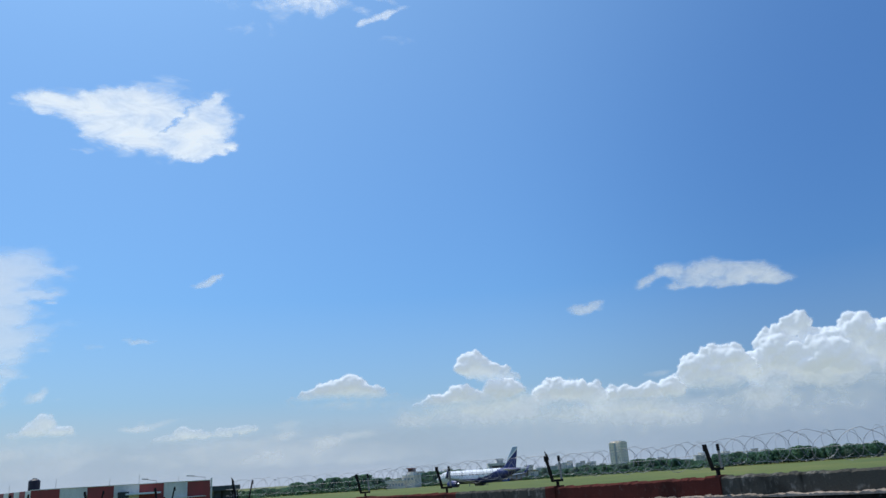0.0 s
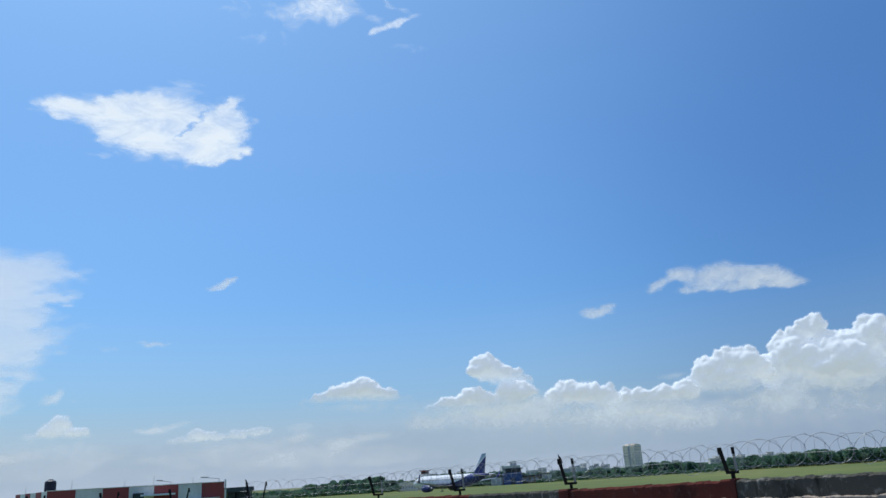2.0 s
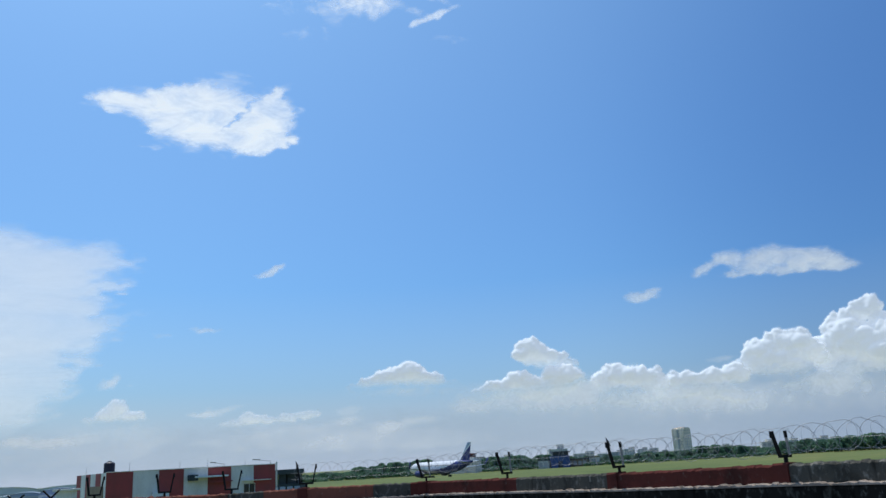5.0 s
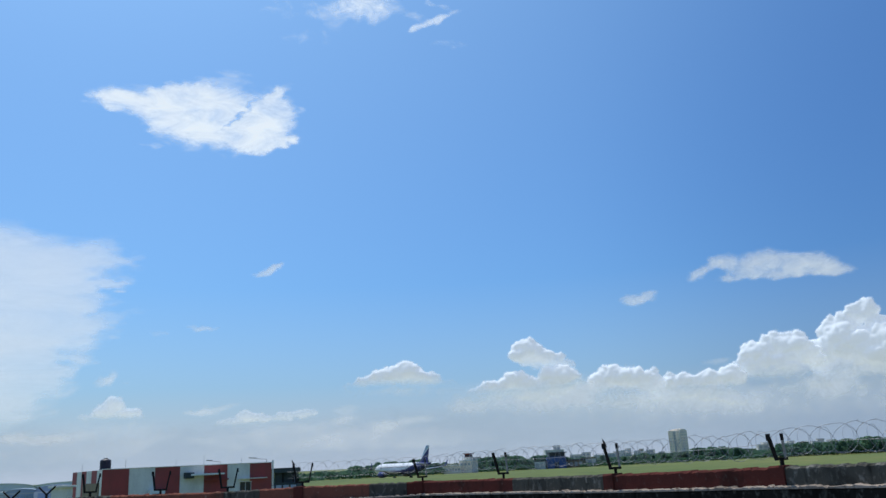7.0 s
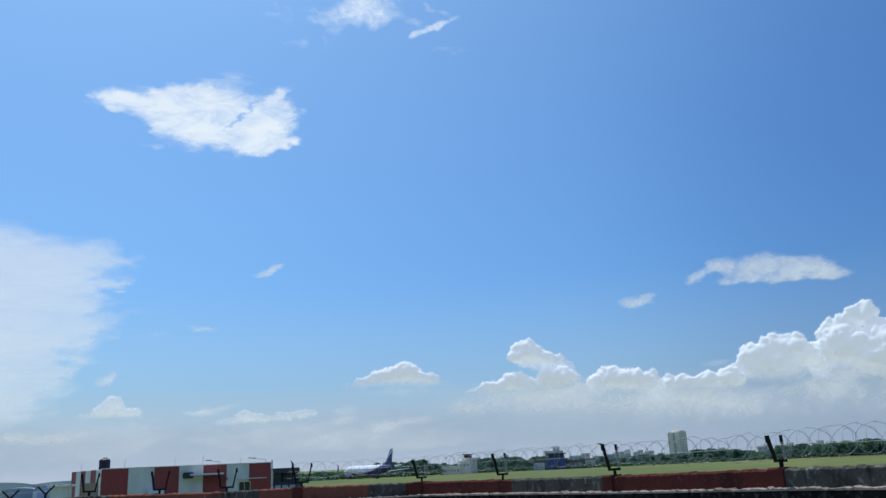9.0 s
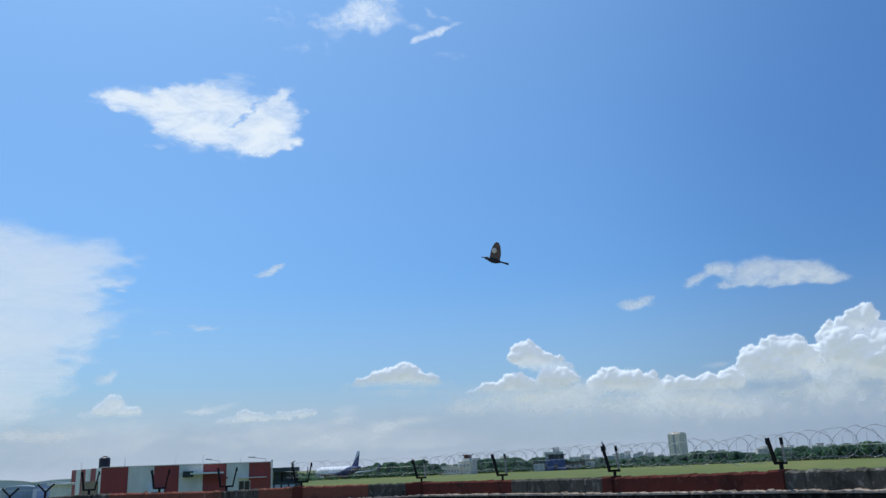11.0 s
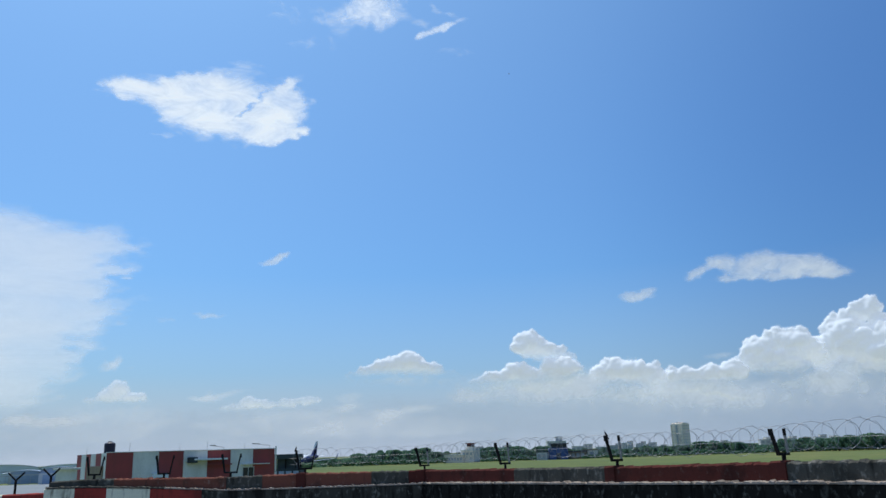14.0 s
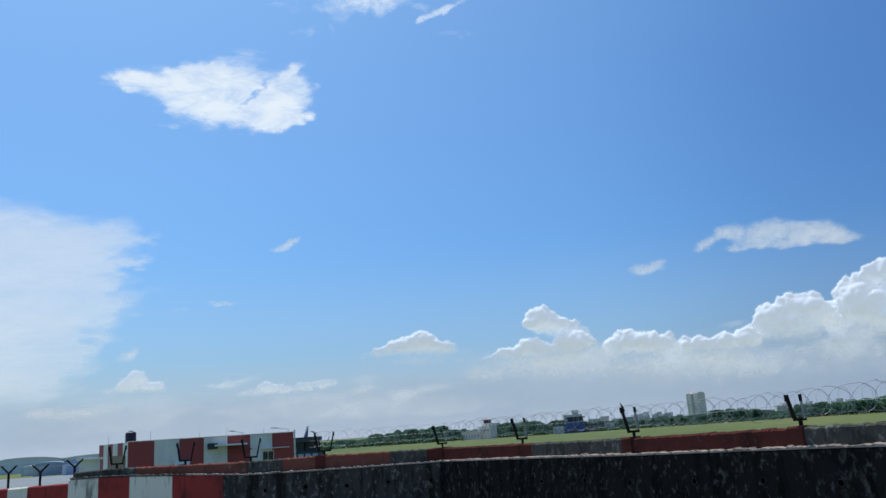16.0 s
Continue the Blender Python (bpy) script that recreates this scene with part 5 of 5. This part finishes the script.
def plant_trees():
    rng = random.Random(21)
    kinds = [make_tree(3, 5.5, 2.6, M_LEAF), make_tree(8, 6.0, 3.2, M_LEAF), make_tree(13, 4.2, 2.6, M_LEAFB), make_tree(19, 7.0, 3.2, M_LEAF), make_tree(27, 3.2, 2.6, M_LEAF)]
    spots = []
    # bearing as x / y, distance, wanted height, how many
    for t0, t1, dist, h0, h1, n in (
            (-0.225, -0.165, 300, 2.2, 2.8, 12), (-0.165, -0.13, 415, 3.2, 3.8, 8), (-0.13, -0.10, 420, 4.2, 5.2, 9), (-0.10, -0.035, 420, 5.0, 6.6, 22), (-0.035, -0.01, 425, 4.5, 5.5, 7),
            (0.03, 0.115, 424, 4.2, 6.2, 24), (0.115, 0.165, 432, 3.4, 4.6, 11), (0.165, 0.255, 425, 2.9, 4.3, 23), (0.255, 0.30, 420, 3.0, 4.4, 11), (0.30, 0.335, 420, 4.4, 6.2, 10), (0.335, 0.40, 420, 3.2, 4.6, 16), (0.40, 0.46, 400, 4.4, 6.0, 17), (0.46, 0.62, 385, 5.0, 6.6, 32)):
        n = int(n * 1.35)
        for k in range(n):
            b = t0 + (t1 - t0) * (k + rng.uniform(0.1, 0.9)) / n
            y = dist + rng.uniform(-9, 14)
            spots.append((b * y, y, rng.uniform(h0 * 0.72, h1 * 1.12)))
    made = [False] * len(kinds)
    base = (5.5, 6.0, 4.2, 7.0, 3.2)
    for x, y, h in spots:
        k = min(range(5), key=lambda i: abs(base[i] - h) + rng.uniform(0, 1.6))
        s = h / base[k]
        m = pose(x, y, 0, 0, 0, rng.uniform(0, 360)) @ Matrix.Diagonal((s * rng.uniform(1.0, 1.7), s * rng.uniform(1.0, 1.5), s, 1))
        if not made[k]:
            kinds[k].matrix_basis = m
            made[k] = True
        else:
            c = copy_thing(kinds[k], Matrix.Identity(4))
            c.matrix_basis = m


plant_trees()


def far_woods(name, label, rows, seed, mat):
    """A distant belt of scrub and woods as one mass of small clumps."""
    rng = random.Random(seed)
    verts, faces = [], []
    ico = bmesh.new()
    bmesh.ops.create_icosphere(ico, subdivisions=1, radius=1.0)
    iv = [v.co.copy() for v in ico.verts]
    ifc = [[v.index for v in f.verts] for f in ico.faces]
    ico.free()
    for t0, t1, dist, h, n in rows:
        for k in range(n):
            b = t0 + (t1 - t0) * rng.random()
            y = dist * rng.uniform(0.97, 1.06)
            top = h * (0.65 + 0.6 * noise.noise((b * 45, dist * 0.01, seed)))
            z = top * rng.random() ** 0.6
            s = rng.uniform(0.5, 1.1) * h / 6
            o = len(verts)
            for v in iv:
                verts.append((b * y + v.x * s * rng.uniform(0.8, 1.6), y + v.y * s, max(0.0, z + v.z * s * rng.uniform(0.6, 1.0))))
            faces += [[i + o for i in f] for f in ifc]
    me = bpy.data.meshes.new(name)
    me.from_pydata(verts, [], faces)
    me.polygons.foreach_set("use_smooth", [True] * len(faces))
    me.materials.append(mat)
    tagged(new(name, me), label, "woods", kind="stuff")


far_woods("scrub", "low green scrub along the edge of the field", ((-0.23, -0.16, 300, 2.6, 500), (-0.17, -0.01, 404, 3.6, 1300), (0.03, 0.10, 408, 3.2, 700), (0.155, 0.40, 404, 2.9, 2200), (0.40, 0.62, 400, 3.8, 1500), (-0.2, 0.62, 440, 3.8, 2200)), 5, M_LEAF)
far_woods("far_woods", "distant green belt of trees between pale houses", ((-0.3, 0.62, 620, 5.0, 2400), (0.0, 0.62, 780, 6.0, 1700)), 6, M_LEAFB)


# ---------------------------------------------------------------- airliner
def airliner():
    """Local frame: x towards the nose, y to the left wing, z up from the ground."""
    th = thing("airliner", "white twin-engined airliner with an indigo belly and tail", "aircraft")
    key = ((18.8, 0.06, 3.45), (18.5, 0.42, 3.48), (17.8, 0.85, 3.58), (16.6, 1.35, 3.72), (15.2, 1.72, 3.83), (13.2, 1.97, 3.9), (9.0, 1.98, 3.9), (-6.0, 1.98, 3.9), (-9.0, 1.88, 4.02), (-12.0, 1.55, 4.32), (-15.0, 1.05, 4.78), (-17.4, 0.55, 5.18), (-18.8, 0.22, 5.38))
    xs = np.concatenate([np.linspace(18.8, 13.2, 14), np.linspace(12.6, -6, 28), np.linspace(-6.7, -18.8, 18)])
    kx = [k[0] for k in key][::-1]
    rad = np.interp(xs, kx, [k[1] for k in key][::-1])
    zc = np.interp(xs, kx, [k[2] for k in key][::-1])
    n = 40
    rings = [[(x, r * math.sin(2 * math.pi * k / n), c + 1.04 * r * math.cos(2 * math.pi * k / n)) for k in range(n)] for x, r, c in zip(xs, rad, zc)]

    def is_blue(f):
        c = f.calc_center_median()
        edge = float(np.interp(c.x, [-18.8, -13.5, -9.0, -4.0, 4.0, 9.0, 19.0], [9.0, 7.0, 4.7, 3.45, 3.25, 2.7, 1.4]))
        return c.z < edge
    for name, blue, mat, label in (("fuselage", False, M_WHITEJET, "white upper fuselage"), ("belly", True, M_INDIGO, "indigo belly and tail cone")):
        bm = bmesh.new()
        loft(bm, rings)
        gone = [f for f in bm.faces if is_blue(f) != blue]
        bmesh.ops.delete(bm, geom=gone, context="FACES")
        part(name, bm, mat, th, label, smooth=True)
    # cabin windows, one row a side, and the cockpit glazing
    for sy in (1, -1):
        bm = bmesh.new()
        for k in range(38):
            x = 11.6 - 0.62 * k
            if abs(x - 1.5) < 0.3:
                continue
            box(bm, x - 0.13, x + 0.13, sy * 1.93, sy * 1.955, 4.32, 4.68)
        tagged(part("window_row", bm, M_GLASS, th, "row of small dark cabin windows"), kind="stuff")
        for k in range(3):
            bm = bmesh.new()
            bar(bm, (16.75 - 0.55 * k, sy * (0.75 + 0.42 * k), 4.48), (16.35 - 0.55 * k, sy * (1.08 + 0.35 * k), 4.52), 0.06, 0.5)
            part("cockpit_window", bm, M_GLASS, th, "dark cockpit pane")

    def slab(name, sections, mat, label="", rule=None, fine=6):
        """A lifting surface from sections (leading x, trailing x, y, z, thickness, upright?)."""
        bm = bmesh.new()
        rr = []
        for xl, xt, y, z, t, up in sections:
            ring = []
            half = [(q / fine, math.sin(math.pi * (q / fine) ** 0.6)) for q in range(fine + 1)]
            for fx, ft in half + [(a, -b) for a, b in half[-2:0:-1]]:
                x = xl + (xt - xl) * fx
                ring.append((x, y + t * ft, z) if up else (x, y, z + t * ft))
            rr.append(ring)
        loft(bm, rr)
        if rule:
            bmesh.ops.delete(bm, geom=[f for f in bm.faces if not rule(f.calc_center_median())], context="FACES")
        return part(name, bm, mat, th, label, smooth=True)
    for sy in (1, -1):
        slab("wing", [(5.4, -2.2, sy * 1.2, 2.55, 0.42, False), (3.4, -2.3, sy * 4.5, 2.85, 0.3, False), (1.6, -2.6, sy * 6.4, 3.0, 0.24, False), (-4.0, -5.6, sy * 16.8, 4.05, 0.09, False)], M_GREYJET, "grey swept wing")
        slab("winglet", [(-4.1, -5.6, sy * 16.75, 4.05, 0.07, True), (-5.0, -6.0, sy * 17.05, 4.9, 0.06, True), (-6.0, -6.6, sy * 17.35, 6.4, 0.03, True)], M_INDIGO, "indigo upturned wing tip")
        slab("tailplane", [(-13.9, -17.7, sy * 0.6, 5.15, 0.2, False), (-15.9, -17.5, sy * 4.5, 5.55, 0.08, False)], M_WHITEJET, "white tailplane")
        # engine
        bm = bmesh.new()
        prof = ((6.35, 0.86), (6.45, 1.0), (6.2, 1.13), (5.4, 1.2), (4.2, 1.16), (3.0, 0.95), (2.6, 0.85), (2.62, 0.7), (5.9, 0.82))
        loft(bm, [[(x, sy * 5.75 + r * math.cos(2 * math.pi * k / 24), 2.0 + r * math.sin(2 * math.pi * k / 24)) for k in range(24)] for x, r in prof])
        eng = part("engine", bm, M_INDIGO, th, "indigo engine cowling", smooth=True)
        bm = bmesh.new()
        tube(bm, (5.85, sy * 5.75, 2.0), (6.0, sy * 5.75, 2.0), 0.82, 0.82, 24)
        part("fan", bm, M_TYRE, eng, "dark fan disc")
        bm = bmesh.new()
        tube(bm, (6.0, sy * 5.75, 2.0), (6.35, sy * 5.75, 2.0), 0.25, 0.03, 12)
        part("spinner", bm, M_STEEL, eng)
        bm = bmesh.new()
        loft(bm, [[(x, sy * 5.75 + r * math.cos(2 * math.pi * k / 20), 2.0 + r * math.sin(2 * math.pi * k / 20)) for k in range(20)] for x, r in ((6.44, 0.84), (6.52, 0.93), (6.44, 1.02), (6.3, 1.1), (6.3, 0.84))])
        part("inlet_lip", bm, M_STEEL, eng, "bare metal inlet lip", smooth=True)
        bm = bmesh.new()
        tube(bm, (3.0, sy * 5.75, 2.0), (1.9, sy * 5.75, 2.0), 0.55, 0.3, 18)
        part("exhaust", bm, M_STEEL, eng, "bare metal exhaust cone")
        slab("pylon", [(5.2, 1.0, sy * 5.75, 2.7, 0.16, True), (3.2, 0.2, sy * 5.75, 3.2, 0.14, True)], M_INDIGO, "pylon under the wing")
    # fin: indigo below a slanting line, pale blue and white above
    lev = np.linspace(0, 1, 60)
    sec = [(-11.6 + (-16.3 + 11.6) * q, -17.0 + (-18.3 + 17.0) * q, 0.0, 5.55 + 6.2 * q, 0.26 - 0.17 * q, True) for q in lev]

    def slant(c):
        return (c.z - 5.6) - 0.0 - (-(c.x) - 11.5) * 0.78
    slab("fin", sec, M_INDIGO, "indigo tail fin", lambda c: slant(c) < 0.2, 40)
    slab("fin_upper", sec, M_SKYBLUE, "pale blue upper fin", lambda c: slant(c) >= 0.7, 40)
    slab("fin_band", sec, M_WHITEJET, "white band on the fin", lambda c: 0.2 <= slant(c) < 0.7, 40)
    # gear
    wheels = []
    for x, y, r, hh in ((12.4, 0.0, 0.38, 2.2), (-0.6, 3.8, 0.57, 2.7), (-0.6, -3.8, 0.57, 2.7)):
        leg = part("gear_leg", tube(bmesh.new(), (x, y, r), (x, y, hh), 0.11, 0.14, 10), M_GREYJET, th, "landing gear leg")
        bm = bmesh.new()
        tube(bm, (0, -0.45, 0), (0, 0.45, 0), 0.06, 0.06, 8)
        for s in (-1, 1):
            loft(bm, [[(q * math.cos(2 * math.pi * k / 20), s * yy, q * math.sin(2 * math.pi * k / 20)) for k in range(20)] for q, yy in ((r * 0.5, 0.22), (r * 0.92, 0.22), (r, 0.28), (r, 0.42), (r * 0.92, 0.48), (r * 0.5, 0.48))])
        w = part("wheel_pair", bm, M_TYRE, th, "black twin tyres", Matrix.Translation((x, y, r)))
        wheels.append((w, Vector((x, y, r)), r))
    return th, wheels


PLANE, WHEELS = airliner()


# ---------------------------------------------------------------- crows
def crow(pose_name, label):
    """Local frame: x towards the beak, z up, origin under the body. Wings are parts hinged at the shoulder."""
    th = thing("crow", label, "bird", None, "crows about the wall")
    flying = pose_name == "flying"
    bm = bmesh.new()
    prof = ((0.24, 0.004, 0.02), (0.20, 0.018, 0.018), (0.175, 0.034, 0.02), (0.14, 0.036, 0.015), (0.10, 0.042, 0.005), (0.03, 0.062, 0.0), (-0.05, 0.058, -0.002), (-0.12, 0.036, 0.0), (-0.17, 0.018, 0.002))
    loft(bm, [[(x, r * math.cos(2 * math.pi * k / 14), zo + r * 0.92 * math.sin(2 * math.pi * k / 14)) for k in range(14)] for x, r, zo in prof])
    tilt = pose(0, 0, 0.0 if flying else 0.16, 0, 0 if flying else -48, 0)
    body = part("body", bm, M_CROW, th, "black body", tilt, smooth=True)
    bm = bmesh.new()
    tube(bm, (0.225, 0, 0.02), (0.285, 0, 0.008), 0.013, 0.002, 8)
    part("beak", bm, M_IRON, body)
    bm = bmesh.new()
    for k in range(5):
        a = (k - 2) * 0.09
        bar(bm, (-0.14, 0.004 * (k - 2), 0.002 * k), (-0.33 * math.cos(a), 0.33 * math.sin(a), 0.002 * k - 0.01), 0.03, 0.005)
    part("tail", bm, M_CROW, body, "fan of tail feathers")
    wings = []
    for s in (1, -1):
        bm = bmesh.new()
        if flying:
            # broad wing: arm, then fingered hand feathers
            outline = ((0.09, 0.0), (0.10, 0.14), (0.085, 0.25), (0.06, 0.32), (0.02, 0.36), (-0.03, 0.35), (-0.08, 0.28), (-0.12, 0.15), (-0.13, 0.0))
            top = [bm.verts.new((x, s * y, 0.006 + 0.03 * math.sin(y * 6))) for x, y in outline]
            low = [bm.verts.new((x, s * y, -0.006 + 0.03 * math.sin(y * 6))) for x, y in outline]
            bm.faces.new(top)
            bm.faces.new(low[::-1])
            for k in range(len(top)):
                j = (k + 1) % len(top)
                bm.faces.new((top[k], low[k], low[j], top[j]))
            w = part("wing", bm, M_CROWGREY, th, "brown-black spread wing", pose(0.0, s * 0.03, 0.03))
            # sunlight on the wing, put in as a pale raised patch
            bm = bmesh.new()
            bmesh.ops.create_uvsphere(bm, u_segments=10, v_segments=6, radius=1.0, matrix=Matrix.Translation((0.03, s * 0.17, 0.025)) @ Matrix.Diagonal((0.06, 0.065, 0.028, 1)))
            part("wing_patch", bm, M_CROWSUNLIT, w, "pale patch standing for sunlight on the wing")
        else:
            loft(bm, [[(x, s * (0.045 + 0.012 * q), z * 1.0) for x, z in ((0.09 - 0.02 * q, 0.02), (0.03, 0.05 - 0.01 * q), (-0.12, 0.03), (-0.26, -0.005), (-0.10, -0.035), (0.05, -0.03))] for q in (0, 1)])
            w = part("wing", bm, M_CROW, body, "folded black wing")
        wings.append((w, s))
    if not flying:
        for s in (1, -1):
            part("leg", tube(bmesh.new(), (0, s * 0.025, -0.01), (-0.01, s * 0.03, 0.13), 0.007, 0.012, 6), M_IRON, th)
    return th, wings


CROW_A, _ = crow("perched", "black crow perched on a bracket tip")
CROW_B, _ = crow("perched", "black crow perched on a forked bracket")
CROW_C, FLAPS = crow("flying", "black crow in flight with raised wings")
CROW_D, FLAPS_D = crow("flying", "distant dark bird gliding in the sky")


# ---------------------------------------------------------------- what moves
def direction(az, el):
    a, e = radians(az), radians(el)
    return Vector((math.sin(a) * math.cos(e), math.cos(a) * math.cos(e), math.sin(e)))


def motions():
    # the airliner gathers speed along the taxiway
    start = Vector((35.5, 238.0, 0.04)) + PLANE_DIR * 17.6

    def gone(t):
        return 9.3 * t + 0.145 * t * t
    walk(PLANE, [(t, Matrix.Translation(start + PLANE_DIR * gone(t)) @ pose(0, 0, 0, 0, 0, PLANE_TURN)) for t in [k * 0.5 for k in range(33)]])
    for w, at, r in WHEELS:
        walk(w, [(k / 30, Matrix.Translation(at) @ Matrix.Rotation(gone(k / 30) / r, 4, "Y")) for k in range(481)])
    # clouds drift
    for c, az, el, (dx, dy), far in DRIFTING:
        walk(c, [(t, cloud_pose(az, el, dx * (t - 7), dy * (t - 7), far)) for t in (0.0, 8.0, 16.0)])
    CROW_C.scale = (0.85, 0.85, 0.85)
    for c in (CROW_A, CROW_B):
        c.scale = (0.32, 0.32, 0.32)
    # crow on a bracket tip, which turns and leans for a while
    tip = Vector((2.85, 15.32, 5.39))
    walk(CROW_A, [(t, Matrix.Translation(tip) @ pose(0, 0, -0.01, 0, p, y)) for t, p, y in ((0.0, -12, 200), (8.5, -12, 200), (8.8, 38, 185), (9.4, 38, 185), (10.4, 0, 190), (11.2, -12, 200), (16.0, -12, 200))])
    tip = Vector((-4.37, 22.02, 5.38))
    walk(CROW_B, [(t, Matrix.Translation(tip) @ pose(0, 0, -0.01, 0, p, y)) for t, p, y in ((0.0, 0, 250), (5.0, 0, 250), (9.0, 8, 240), (11.0, 30, 20), (12.2, 22, 10), (14.0, 5, 300), (15.2, 0, 270), (15.8, 35, 200), (16.0, 35, 200))])
    # crow that crosses low over the wall, from beside the road to the far side
    pts = ((0.0, (16.0, -6.0, 3.42)), (9.4, (16.0, -6.0, 3.42)), (10.0, (15.0, 6.0, 7.0)), (10.8, (4.6, 13.3, 8.3)), (11.3, (-5.33, 14.0, 9.79)), (11.4, (-7.6, 14.05, 10.27)), (11.9, (-18.5, 14.6, 12.4)), (12.6, (-33.0, 16.0, 14.5)), (16.0, (-100.0, 20.0, 24.0)))
    walk(CROW_C, [(t, Matrix.Translation(p) @ pose(0, 0, 0, 0, -17, 176)) for t, p in pts])
    beats = [(0.0, 20), (9.3, 20)] + [(9.4 + 0.1 * k, (70 if k % 4 == 0 else 25 if k % 2 else -20)) for k in range(0, 19)] + [(11.3, 72), (11.4, 70), (11.5, 25), (11.7, -20), (11.9, 40), (12.2, 60), (16.0, 20)]
    for w, s in FLAPS:
        walk(w, [(t, pose(0.0, s * 0.03, 0.03, s * a, 0, 0)) for t, a in beats])
    # far bird that climbs
    far = ((0.0, -14.0, 8.0, 900), (13.0, 7.5, 20.0, 900), (14.0, 5.28, 26.88, 300), (14.3, 4.68, 27.78, 150), (14.6, 3.69, 28.59, 130), (14.8, 3.24, 29.27, 122), (15.2, 2.24, 31.27, 112), (16.0, -3.5, 36.0, 100))
    walk(CROW_D, [(t, Matrix.Translation(Vector(EYE) + direction(a, e) * d) @ pose(0, 0, 0, 0, -10, 150)) for t, a, e, d in far])
    for w, s in FLAPS_D:
        walk(w, [(t, pose(0.0, s * 0.03, 0.03, s * a, 0, 0)) for t, a in ((0.0, 10), (14.3, 45), (14.5, 10), (14.8, 5), (15.1, 30), (16.0, 10))])


motions()
